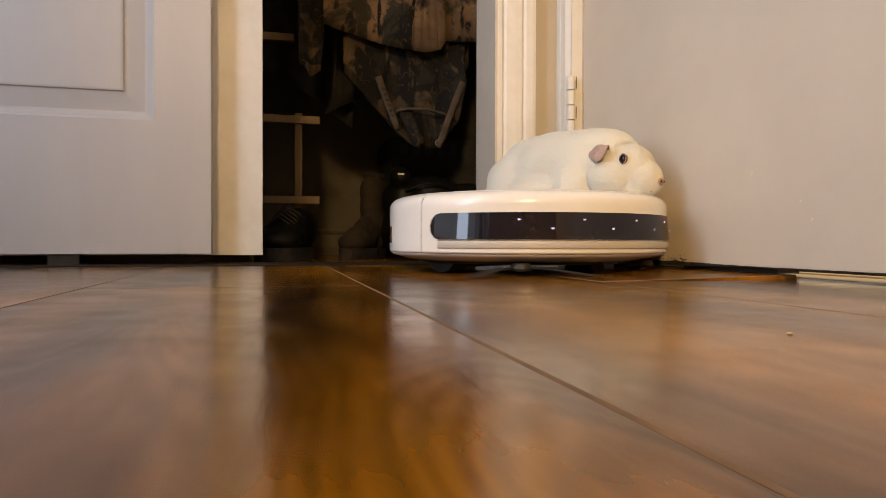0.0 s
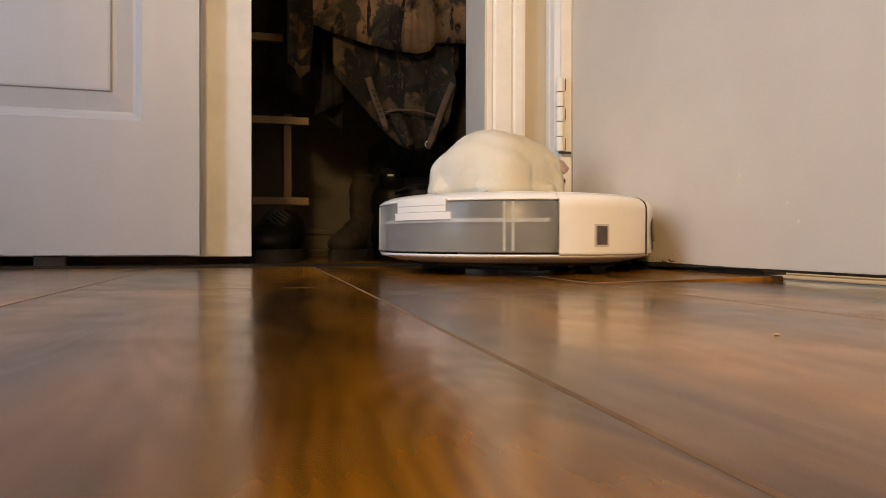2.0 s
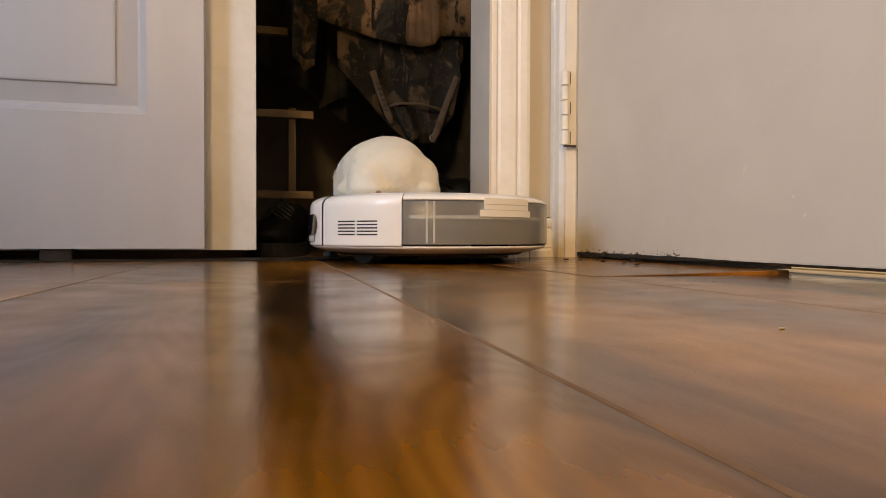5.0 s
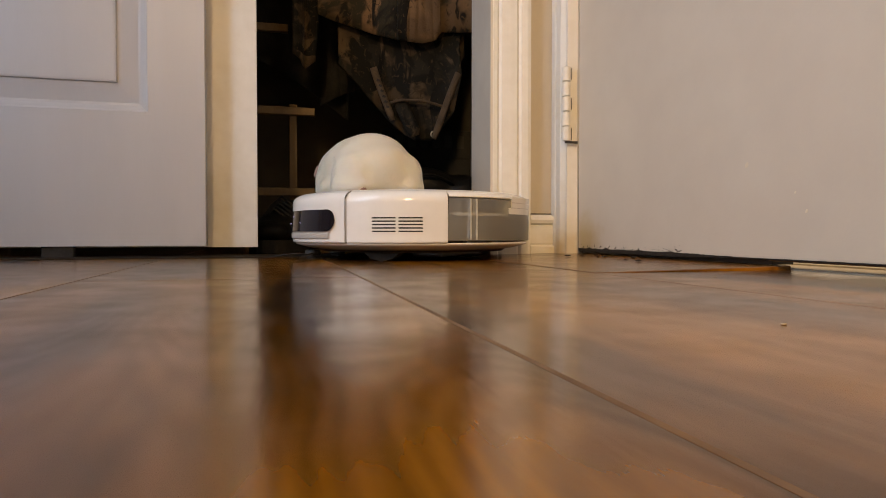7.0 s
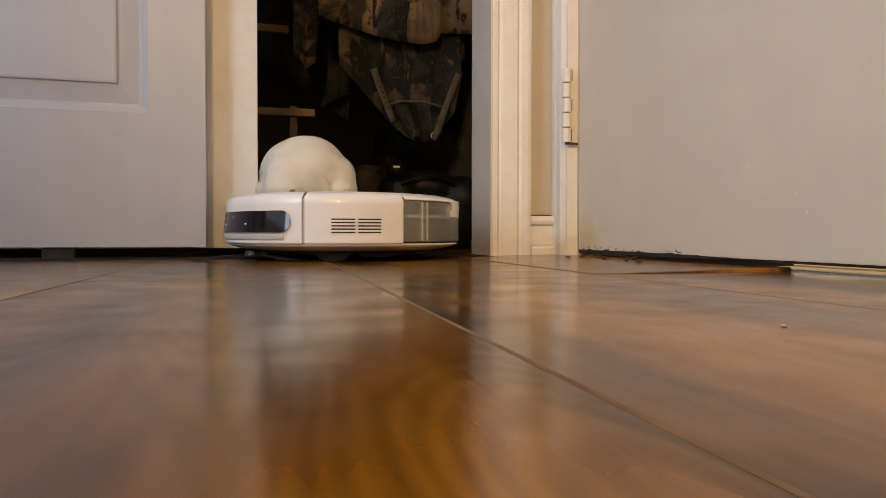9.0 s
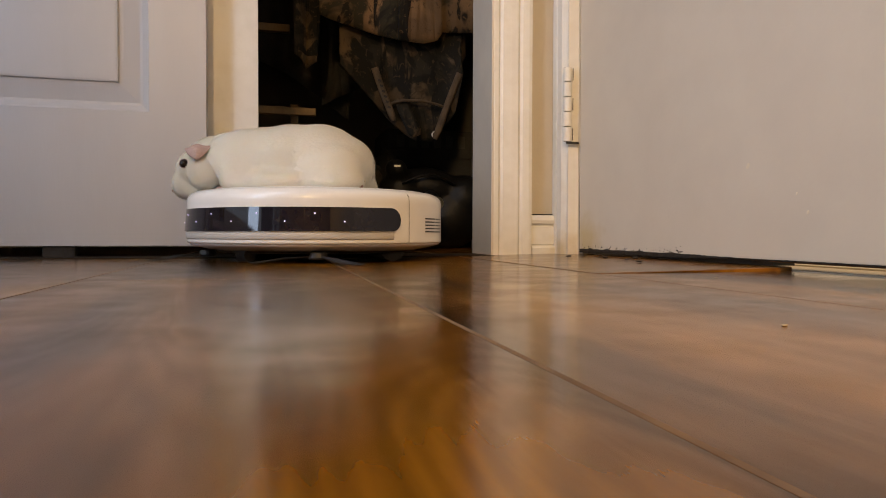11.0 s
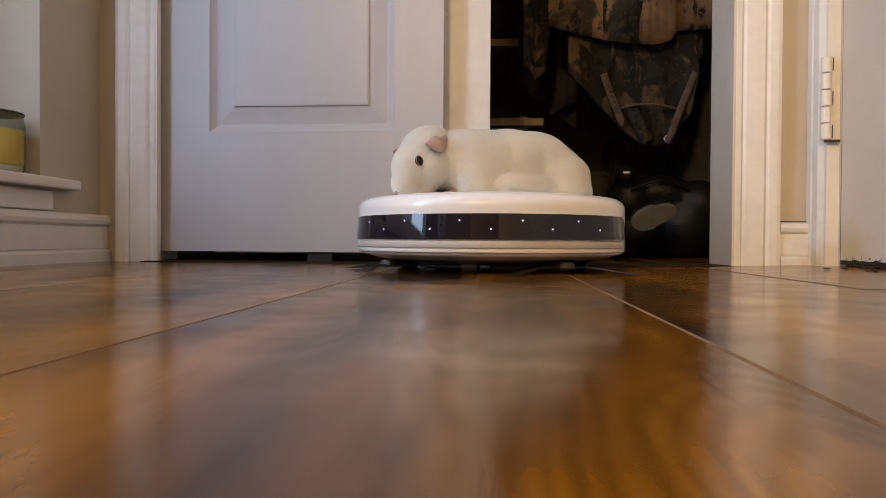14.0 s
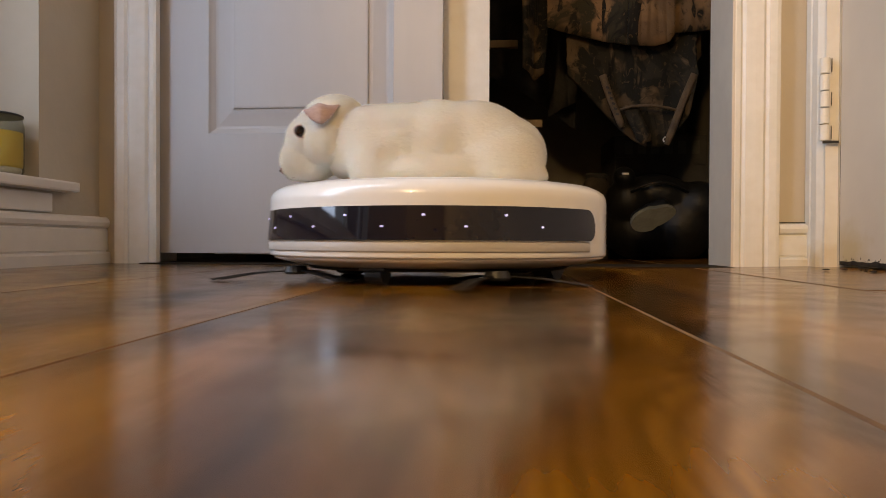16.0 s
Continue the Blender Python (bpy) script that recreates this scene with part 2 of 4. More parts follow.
def stain(m, centre, size, colour):
    """A yellowed stain with a ragged edge, laid over a paint at one place."""
    n, l = m.node_tree.nodes, m.node_tree.links
    p = n["Principled BSDF"]
    under = p.inputs["Base Color"].links[0].from_socket
    tc, off, dist, rag, add, ramp, mix = (n.new(k) for k in ("ShaderNodeTexCoord", "ShaderNodeVectorMath", "ShaderNodeVectorMath", "ShaderNodeTexNoise", "ShaderNodeMath", "ShaderNodeMapRange", "ShaderNodeMixRGB"))
    off.operation, dist.operation, add.operation = "SUBTRACT", "LENGTH", "MULTIPLY_ADD"
    off.inputs[1].default_value = centre
    l.new(tc.outputs["Object"], off.inputs[0])
    l.new(off.outputs[0], dist.inputs[0])
    rag.inputs["Scale"].default_value, rag.inputs["Detail"].default_value = 45.0, 4
    l.new(tc.outputs["Object"], rag.inputs["Vector"])
    add.inputs[1].default_value = size * 1.1
    l.new(rag.outputs[0], add.inputs[0])
    l.new(dist.outputs["Value"], add.inputs[2])
    ramp.inputs[1].default_value, ramp.inputs[2].default_value = size * 0.75, size * 1.75
    ramp.inputs[3].default_value, ramp.inputs[4].default_value = 0.75, 0.0
    l.new(add.outputs[0], ramp.inputs[0])
    l.new(ramp.outputs[0], mix.inputs[0])
    l.new(under, mix.inputs[1])
    mix.inputs[2].default_value = (*colour, 1)
    l.new(mix.outputs[0], p.inputs["Base Color"])


WALL = mottled("beige_wall_paint", (0.47, 0.42, 0.34), (0.52, 0.465, 0.38), 4, 0.7, bump=0.15, bump_scale=120)
CEIL = mottled("ceiling_paint", (0.70, 0.68, 0.64), (0.76, 0.74, 0.70), 6, 0.85, bump=0.2, bump_scale=90)
# toned dark: the closet's shade is put into this paint
CLOSET = mottled("shaded_closet_paint", (0.11, 0.10, 0.078), (0.15, 0.135, 0.105), 5, 0.8, bump=0.1)
GRIME = mottled("black_grime", (0.004, 0.003, 0.003), (0.022, 0.015, 0.010), 90, 0.9, bump=0.6, bump_scale=300)
SEAL_AND_SHADE = mottled("dark_seal_and_gap_shade", (0.012, 0.011, 0.010), (0.03, 0.027, 0.024), 30, 0.35)
TRACK = mottled("dark_track", (0.012, 0.008, 0.005), (0.030, 0.019, 0.011), 30, 0.75, spec=0.15)
CREAM = mottled("cream_strip", (0.62, 0.53, 0.40), (0.74, 0.66, 0.53), 20, 0.55)
BOARD_END = mottled("board_core", (0.10, 0.045, 0.016), (0.19, 0.09, 0.035), 60, 0.6, stretch=(1, 1, 6))
SHELL = mottled("white_plastic_shell", (0.78, 0.765, 0.74), (0.81, 0.80, 0.775), 14, 0.22, coat=0.3)
BLACK_GLOSS = mottled("black_gloss_window", (0.008, 0.007, 0.012), (0.012, 0.010, 0.016), 20, 0.05, spec=0.42)
GREY_STRIP = mottled("light_grey_rubber", (0.46, 0.43, 0.40), (0.50, 0.47, 0.44), 30, 0.45)
DARK_PLASTIC = mottled("dark_plastic", (0.012, 0.012, 0.013), (0.03, 0.03, 0.032), 40, 0.4)
RUBBER = mottled("black_rubber", (0.012, 0.012, 0.012), (0.028, 0.027, 0.026), 60, 0.75, bump=0.3)
BIN = smoky_plastic("smoky_bin_plastic", (0.25, 0.248, 0.24), 0.42, 0.30)
BIN_DUST = mottled("grey_bin_lining", (0.09, 0.088, 0.084), (0.30, 0.29, 0.27), 25, 0.8)
LED = glowing("white_blue_led", (0.58, 0.56, 1.0), 1.5)
FUR = mottled("cream_white_fur", (0.92, 0.875, 0.765), (0.94, 0.915, 0.83), 10, 0.9, bump=0.25, bump_scale=260, spec=0.15)
_fur = FUR.node_tree.nodes["Principled BSDF"].inputs
_fur["Subsurface Weight"].default_value, _fur["Subsurface Radius"].default_value, _fur["Subsurface Scale"].default_value = 0.35, (1.0, 0.8, 0.6), 0.006
EAR_SKIN = mottled("mauve_ear_skin", (0.31, 0.205, 0.19), (0.50, 0.36, 0.32), 50, 0.7, bump=0.2)
SKIN = mottled("pink_skin", (0.30, 0.17, 0.14), (0.42, 0.26, 0.21), 60, 0.6, bump=0.2)
EYE = mottled("dark_eye", (0.006, 0.003, 0.003), (0.012, 0.005, 0.004), 100, 0.08, spec=0.35)
# pine, suede, sole and print are darkened: closet shade sits in the colour
PINE = mottled("shaded_pale_pine", (0.15, 0.10, 0.05), (0.22, 0.15, 0.075), 14, 0.6, bump=0.2, stretch=(1, 1, 0.15))
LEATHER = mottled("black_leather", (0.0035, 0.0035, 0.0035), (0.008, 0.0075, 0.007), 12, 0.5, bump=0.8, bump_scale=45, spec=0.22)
SUEDE = mottled("shaded_brown_suede", (0.016, 0.012, 0.008), (0.040, 0.029, 0.019), 20, 0.9, bump=0.4)
SOLE = mottled("shaded_pale_sole", (0.07, 0.066, 0.045), (0.11, 0.105, 0.075), 30, 0.7)
STEEL = mottled("steel_eyelet", (0.5, 0.5, 0.48), (0.62, 0.61, 0.6), 80, 0.3, 1.0)
DARK_CLOTH = mottled("black_cloth", (0.010, 0.010, 0.011), (0.026, 0.025, 0.023), 30, 0.95, bump=0.5)
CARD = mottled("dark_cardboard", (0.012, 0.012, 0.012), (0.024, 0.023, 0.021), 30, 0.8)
INK = mottled("shaded_pale_print", (0.030, 0.029, 0.027), (0.045, 0.043, 0.040), 60, 0.8)
WAX = mottled("yellow_wax", (0.72, 0.45, 0.055), (0.80, 0.54, 0.09), 30, 0.5)
LAMP_GLASS = glowing("lamp_diffuser", (1.0, 0.78, 0.5), 6.0)
GAP_GLOW_CARD = glowing("added_gap_glow", (1.0, 0.88, 0.70), 0.55)
SKY_CARD = glowing("bright_outdoors", (0.62, 0.78, 1.0), 1.1)
# tan for plank bevels: the light they catch is put into the colour
PLANK_EDGE = mottled("lit_plank_bevel", (0.10, 0.050, 0.020), (0.20, 0.110, 0.045), 30, 0.45, stretch=(1, 0.3, 1))
CRUMB = mottled("pale_crumb", (0.34, 0.29, 0.21), (0.42, 0.36, 0.27), 200, 0.8)


stain(DOOR_PAINT, (0.446, 0.885, 0.020), 0.045, (0.50, 0.38, 0.18))
stain(WHITE_OLD, (0.432, 0.935, 0.006), 0.030, (0.50, 0.36, 0.15))
JAR_GLASS = smoky_plastic("olive_jar_glass", (0.40, 0.34, 0.13), 0.80, 0.05)
JAMB_PAINT = mottled("grey_beige_jamb_paint", (0.55, 0.495, 0.43), (0.62, 0.565, 0.49), 6, 0.5, bump=0.08)


# ---------------------------------------------------------------- mesh helpers
def thing(name, m, label, category, group="", kind=""):
    ob = new(name)
    ob.empty_display_size = 0.05
    ob.matrix_world = m
    return tagged(ob, label, category, group, kind)


def part(name, bm, mat, parent, label="", smooth=False, m=None):
    """Links a bmesh as ONE mesh object under a thing or a part."""
    me = bpy.data.meshes.new(name)
    bmesh.ops.recalc_face_normals(bm, faces=bm.faces)
    bm.to_mesh(me)
    bm.free()
    me.materials.append(mat)
    if smooth:
        me.polygons.foreach_set("use_smooth", [True] * len(me.polygons))
    ob = new(name, me)
    ob.parent = parent
    if m is not None:
        ob.matrix_basis = m
    return tagged(ob, label)


def box(bm, x0, y0, z0, x1, y1, z1, bevel=0.0, segments=2):
    made = bmesh.ops.create_cube(bm, size=1.0, matrix=Matrix.LocRotScale(((x0 + x1) / 2, (y0 + y1) / 2, (z0 + z1) / 2), None, (abs(x1 - x0), abs(y1 - y0), abs(z1 - z0))))
    if bevel:
        edges = list({e for v in made["verts"] for e in v.link_edges})
        bmesh.ops.bevel(bm, geom=edges, offset=bevel, segments=segments, affect="EDGES", profile=0.6)
    return bm


def block(*a, bevel=0.0, segments=2):
    return box(bmesh.new(), *a, bevel=bevel, segments=segments)


def structure(name, bm, mat, label="", category="", m=None):
    ob = part(name, bm, mat, None, m=m)
    return tagged(ob, label, category, "", "structure")


def lathe(profile, a0=0.0, a1=360.0, steps=48, bm=None):
    """Turns a profile of (r, z) about z between two bearings, in degrees from +y towards -x."""
    bm = bm or bmesh.new()
    full = abs(a1 - a0) >= 359.9
    rings = []
    for i in range(steps if full else steps + 1):
        a = radians(a0 + (a1 - a0) * i / steps)
        rings.append([bm.verts.new((-r * math.sin(a), r * math.cos(a), z)) for r, z in profile])
    for i in range(len(rings) if full else len(rings) - 1):
        p, q = rings[i], rings[(i + 1) % len(rings)]
        for j in range(len(profile) - 1):
            try:
                bm.faces.new((p[j], q[j], q[j + 1], p[j + 1]))
            except ValueError:
                pass
    bmesh.ops.remove_doubles(bm, verts=bm.verts, dist=1e-6)
    return bm


def arc_slab(r0, r1, z0, z1, a0, a1, steps=24, bm=None):
    """A curved slab: a closed piece of a ring."""
    bm = bm or bmesh.new()
    rings = []
    for i in range(steps + 1):
        a = radians(a0 + (a1 - a0) * i / steps)
        rings.append([bm.verts.new((-r * math.sin(a), r * math.cos(a), z)) for r, z in ((r0, z0), (r1, z0), (r1, z1), (r0, z1))])
    for p, q in zip(rings, rings[1:]):
        for j in range(4):
            bm.faces.new((p[j], q[j], q[(j + 1) % 4], p[(j + 1) % 4]))
    bm.faces.new(rings[0])
    bm.faces.new(list(reversed(rings[-1])))
    return bm


def tube(points, radius, sides=8, bm=None, squash=1.0):
    """A round bar through points; radius is one number or one a point."""
    bm = bm or bmesh.new()
    rad = radius if isinstance(radius, (list, tuple)) else [radius] * len(points)
    rings = []
    for i, p in enumerate(points):
        d = (Vector(points[min(i + 1, len(points) - 1)]) - Vector(points[max(i - 1, 0)])).normalized()
        up = Vector((0, 0, 1)) if abs(d.z) < 0.9 else Vector((1, 0, 0))
        u = d.cross(up).normalized()
        v = u.cross(d)
        rings.append([bm.verts.new(Vector(p) + rad[i] * (math.cos(k) * u + squash * math.sin(k) * v)) for k in [2 * math.pi * j / sides for j in range(sides)]])
    for p, q in zip(rings, rings[1:]):
        for j in range(sides):
            bm.faces.new((p[j], p[(j + 1) % sides], q[(j + 1) % sides], q[j]))
    bm.faces.new(list(reversed(rings[0])))
    bm.faces.new(rings[-1])
    return bm


def ball(bm, centre, radii, turn=None, segs=20):
    m = Matrix.LocRotScale(centre, turn, radii)
    bmesh.ops.create_uvsphere(bm, u_segments=segs, v_segments=segs // 2 + 2, radius=1.0, matrix=m)
    return bm


def extruded(outline, axis, a, b):
    """A prism: an outline of (u, v) swept from a to b along an axis (x or y; v is up), or along z with (x, y)."""
    bm = bmesh.new()
    put = {"x": lambda u, v, s: (s, u, v), "y": lambda u, v, s: (u, s, v), "z": lambda u, v, s: (u, v, s)}[axis]
    p = [bm.verts.new(put(u, v, a)) for u, v in outline]
    q = [bm.verts.new(put(u, v, b)) for u, v in outline]
    for i in range(len(p)):
        j = (i + 1) % len(p)
        bm.faces.new((p[i], p[j], q[j], q[i]))
    bm.faces.new(p)
    bm.faces.new(list(reversed(q)))
    return bm


# ---------------------------------------------------------------- the place
WALL_Y = 0.970          # closet wall
LEFT_X, RIGHT_X = -0.62, 0.446
CEIL_Z, BACK_Y, CLOSET_Y = 2.44, -3.4, 1.70

floor = structure("floor", block(-2.80, BACK_Y - 0.1, -0.03, 0.60, CLOSET_Y + 0.1, -0.009), BOARD_END, "glossy brown laminate plank floor", "floor")
structure("ceiling", block(-2.80, BACK_Y - 0.1, CEIL_Z, 0.60, CLOSET_Y + 0.1, CEIL_Z + 0.1), CEIL, "plain white ceiling", "ceiling")
# closet wall, with the opening of the sliding doors
structure("wall_north", box(box(block(-0.74, WALL_Y, 0, -0.544, 1.052, CEIL_Z), 0.329, WALL_Y, 0, 0.56, 1.052, CEIL_Z), -0.544, WALL_Y, 2.06, 0.329, 1.052, CEIL_Z), WALL,
          "beige painted wall added out of view round the closet opening", "wall")
structure("wall_closet_back", block(-0.74, CLOSET_Y, 0, 0.56, CLOSET_Y + 0.1, CEIL_Z), CLOSET, "closet back wall with shade put into its paint", "wall")
structure("wall_closet_west", block(-0.74, 1.052, 0, -0.62, CLOSET_Y, CEIL_Z), CLOSET, "closet side wall with shade put into its paint", "wall")
structure("wall_closet_east", block(0.44, 1.052, 0, 0.56, CLOSET_Y, CEIL_Z), CLOSET, "closet side wall with shade put into its paint", "wall")
WIN_Y0, WIN_Y1, WIN_Z0, WIN_Z1 = -0.12, 0.835, 0.102, 1.75
# unseen corner, placed so the wall keeps lamp light off the left door
CORNER_Y = -1.5
_w = block(-0.74, CORNER_Y, 0, LEFT_X, WIN_Y0, CEIL_Z)
box(_w, -0.74, WIN_Y1, 0, LEFT_X, WALL_Y, CEIL_Z)
box(_w, -0.74, WIN_Y0, 0, LEFT_X, WIN_Y1, WIN_Z0)
box(_w, -0.74, WIN_Y0, WIN_Z1, LEFT_X, WIN_Y1, CEIL_Z)
structure("wall_west", _w, WALL, "beige painted wall added out of view with a low window", "wall")
_w = block(RIGHT_X, 0.912, 0, 0.56, WALL_Y, CEIL_Z)
box(_w, RIGHT_X, BACK_Y, 0, 0.56, -0.02, CEIL_Z)
box(_w, RIGHT_X, -0.02, 2.06, 0.56, 0.912, CEIL_Z)
structure("wall_east", _w, WALL, "beige painted wall added out of view beside the door", "wall")
structure("wall_room_north", block(-2.70, CORNER_Y, 0, -0.741, CORNER_Y + 0.1, CEIL_Z), WALL, "beige painted wall added out of view", "wall")
structure("wall_room_west", block(-2.80, BACK_Y, 0, -2.70, CORNER_Y + 0.1, CEIL_Z), WALL, "beige painted wall added out of view", "wall")
structure("wall_south", block(-2.80, BACK_Y - 0.1, 0, 0.56, BACK_Y, CEIL_Z), WALL, "beige painted wall added out of view", "wall")

structure("closet_floor_track", block(-0.5380, 0.938, -0.002, 0.3220, 1.056, 0.0016, bevel=0.0005), TRACK, "dark worn door track across the closet opening", "door track")

# casings, with a stepped and rounded profile across their width
CASING = [(0.0, 0.0), (0.0, 0.011), (0.004, 0.0125), (0.010, 0.0125), (0.013, 0.010), (0.017, 0.0135), (0.030, 0.0155), (0.040, 0.0165), (0.044, 0.0135),
          (0.048, 0.0165), (0.058, 0.0175), (0.0630, 0.0165), (0.0645, 0.013), (0.0645, 0.0)]


def casing(name, x, sign, z1, label):
    """An upright of the closet's casing: the thin edge of its profile at x, the thick edge outward."""
    bm = extruded([(x + sign * u, WALL_Y - v) for u, v in CASING], "z", 0.0, z1)
    return structure(name, bm, WHITE_OLD, label, "door casing")


casing("trim_closet_east", 0.3235, 1, 2.12, "aged white moulded door casing with chips and yellowed edges")
casing("trim_closet_west", -0.5225, -1, 2.12, "white moulded door casing beside the sliding door")
structure("trim_closet_head", block(-0.5225, WALL_Y - 0.014, 2.055, 0.3235, WALL_Y - 0.001, 2.118), WHITE, "white head casing over the closet opening", "door casing")
structure("jamb_east", block(0.3225, 0.958, 0, 0.3290, 1.056, 2.055, bevel=0.001), JAMB_PAINT, "painted closet jamb", "jamb")
structure("jamb_west", block(-0.5440, 0.958, 0, -0.5385, 1.056, 2.055, bevel=0.001), WHITE, "painted closet jamb in shade", "jamb")

BASE = [(0.0, 0.0), (0.0165, 0.0), (0.0165, 0.0125), (0.0150, 0.0150), (0.0105, 0.0156), (0.0105, 0.0172), (0.0125, 0.0180), (0.0125, 0.0450), (0.0100, 0.0470), (0.0145, 0.0500), (0.0158, 0.0550), (0.0145, 0.0600),
        (0.0100, 0.0630), (0.0, 0.0635)]
structure("baseboard_corner", extruded([(WALL_Y - u, v) for u, v in BASE], "x", 0.388, 0.427), WHITE_OLD, "short aged cream baseboard in the corner", "baseboard")
BASE_TALL = [(u * 1.15, v * 1.12) for u, v in BASE]
structure("baseboard_west", extruded([(LEFT_X + u, v) for u, v in BASE_TALL], "y", CORNER_Y, WALL_Y - 0.001), WHITE, "white moulded baseboard along the wall", "baseboard")
structure("baseboard_closet", extruded([(CLOSET_Y - u, v) for u, v in BASE_TALL], "x", -0.62, 0.44), CLOSET, "closet baseboard with shade put into its paint", "baseboard")

# casing of the side door, edge on, with a rebate for the hinge
SIDE = [(0.9690, 0.0), (0.9690, 0.017), (0.964, 0.0205), (0.952, 0.0205), (0.948, 0.0180), (0.944, 0.0215), (0.930, 0.0215), (0.9215, 0.0165), (0.9160, 0.0165), (0.9160, 0.0)]
structure("trim_side_door", extruded([(RIGHT_X - v, u) for u, v in SIDE], "z", 0.0, 2.1), WHITE_OLD, "aged white casing with yellow stains at its foot", "door casing")

structure("caulk_gap", block(0.3882, WALL_Y - 0.0090, 0.0636, 0.4250, WALL_Y - 0.0005, 0.0648), GRIME, "dark cracked caulk line over the baseboard", "gap")
# dark strip that fills the door gap and stands for its shade
structure("door_gap", block(RIGHT_X + 0.0006, 0.9108, 0.0100, RIGHT_X + 0.0200, 0.9156, 0.1660), SEAL_AND_SHADE, "dark strip put in for the shade between the door and its casing", "gap")

# window: sill, recess and pane
structure("window_sill", block(-0.735, WIN_Y0 - 0.02, 0.1025, -0.598, 0.891, 0.1165, bevel=0.003), WHITE, "white painted low window sill", "window sill")
structure("window_apron", block(LEFT_X, WIN_Y0, 0.073, -0.6145, 0.855, 0.099, bevel=0.002), WHITE, "white apron under the sill", "window trim")
window = thing("window_1", Matrix(), "low daylit window with a white frame", "window", kind="structure")
_f = block(-0.737, WIN_Y0, 0.1165, -0.705, WIN_Y0 + 0.04, WIN_Z1)
box(_f, -0.737, WIN_Y1 - 0.04, 0.1165, -0.705, WIN_Y1 - 0.001, WIN_Z1)
box(_f, -0.737, WIN_Y0 + 0.04, 0.1165, -0.705, WIN_Y1 - 0.04, 0.160)
box(_f, -0.737, WIN_Y0 + 0.04, WIN_Z1 - 0.04, -0.705, WIN_Y1 - 0.04, WIN_Z1 - 0.001)
part("window_frame", _f, WHITE, window)
structure("backdrop", block(-1.3, -0.24, -0.2, -1.28, 2.2, 2.6), SKY_CARD, "bright overcast outdoors beyond the window", "backdrop")

# unseen glowing card, added to light the cream strip under the door
structure("backdrop_east", block(0.80, -0.6, -0.2, 0.82, 1.6, 2.6), GAP_GLOW_CARD, "unseen warm glowing card added to light the gap under the door", "backdrop")

# ---------------------------------------------------------------- doors


def panelled_leaf(x0, x1, z0, z1, y0, y1, panels):
    """A moulded door leaf: frame, sunk moulding, raised field in each panel."""
    bm = bmesh.new()
    xs = sorted({x0, x1, *[v for p in panels for v in (p[0], p[1])]})
    zs = sorted({z0, z1, *[v for p in panels for v in (p[2], p[3])]})
    for i in range(len(xs) - 1):
        for j in range(len(zs) - 1):
            a, b, c, d = xs[i], xs[i + 1], zs[j], zs[j + 1]
            if any(p[0] <= a and b <= p[1] and p[2] <= c and d <= p[3] for p in panels):
                continue
            bm.faces.new([bm.verts.new(v) for v in ((a, y0, c), (b, y0, c), (b, y0, d), (a, y0, d))])
    for a, b, c, d in panels:
        last = None
        for inset, deep in ((0, 0), (0.003, 0.0035), (0.009, 0.0075), (0.0125, 0.0080), (0.032, 0.0050), (0.0385, 0.0045), (0.0395, 0.0012), (0.042, 0.0006)):
            ring = [bm.verts.new(v) for v in ((a + inset, y0 + deep, c + inset), (b - inset, y0 + deep, c + inset), (b - inset, y0 + deep, d - inset), (a + inset, y0 + deep, d - inset))]
            if last:
                for k in range(4):
                    bm.faces.new((last[k], last[(k + 1) % 4], ring[(k + 1) % 4], ring[k]))
            last = ring
        bm.faces.new(last)
    for f in (((x0, y0, z0), (x0, y1, z0), (x1, y1, z0), (x1, y0, z0)), ((x0, y0, z1), (x1, y0, z1), (x1, y1, z1), (x0, y1, z1)),
              ((x0, y0, z0), (x0, y0, z1), (x0, y1, z1), (x0, y1, z0)), ((x1, y0, z0), (x1, y1, z0), (x1, y1, z1), (x1, y0, z1)),
              ((x0, y1, z0), (x0, y1, z1), (x1, y1, z1), (x1, y1, z0))):
        bm.faces.new([bm.verts.new(v) for v in f])
    bmesh.ops.remove_doubles(bm, verts=bm.verts, dist=1e-5)
    return bm


front_leaf = thing("sliding_door", pose(0, 0, 0), "white panelled sliding closet door slid aside", "door", "closet sliding doors")
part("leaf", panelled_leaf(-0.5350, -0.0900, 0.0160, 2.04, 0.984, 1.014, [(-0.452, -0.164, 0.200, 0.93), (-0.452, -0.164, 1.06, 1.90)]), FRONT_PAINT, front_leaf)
part("bottom_guide", block(-0.30, 0.992, 0.0, -0.26, 1.006, 0.018, bevel=0.002), DARK_PLASTIC, front_leaf, "dark plastic floor guide")
rear_leaf = thing("sliding_door", pose(0, 0, 0), "cream painted sliding closet door behind the front one", "door", "closet sliding doors")
part("leaf", panelled_leaf(-0.4580, -0.0205, 0.0135, 2.04, 1.021, 1.051, [(-0.383, -0.095, 0.200, 0.93), (-0.383, -0.095, 1.06, 1.90)]), WHITE_OLD, rear_leaf)

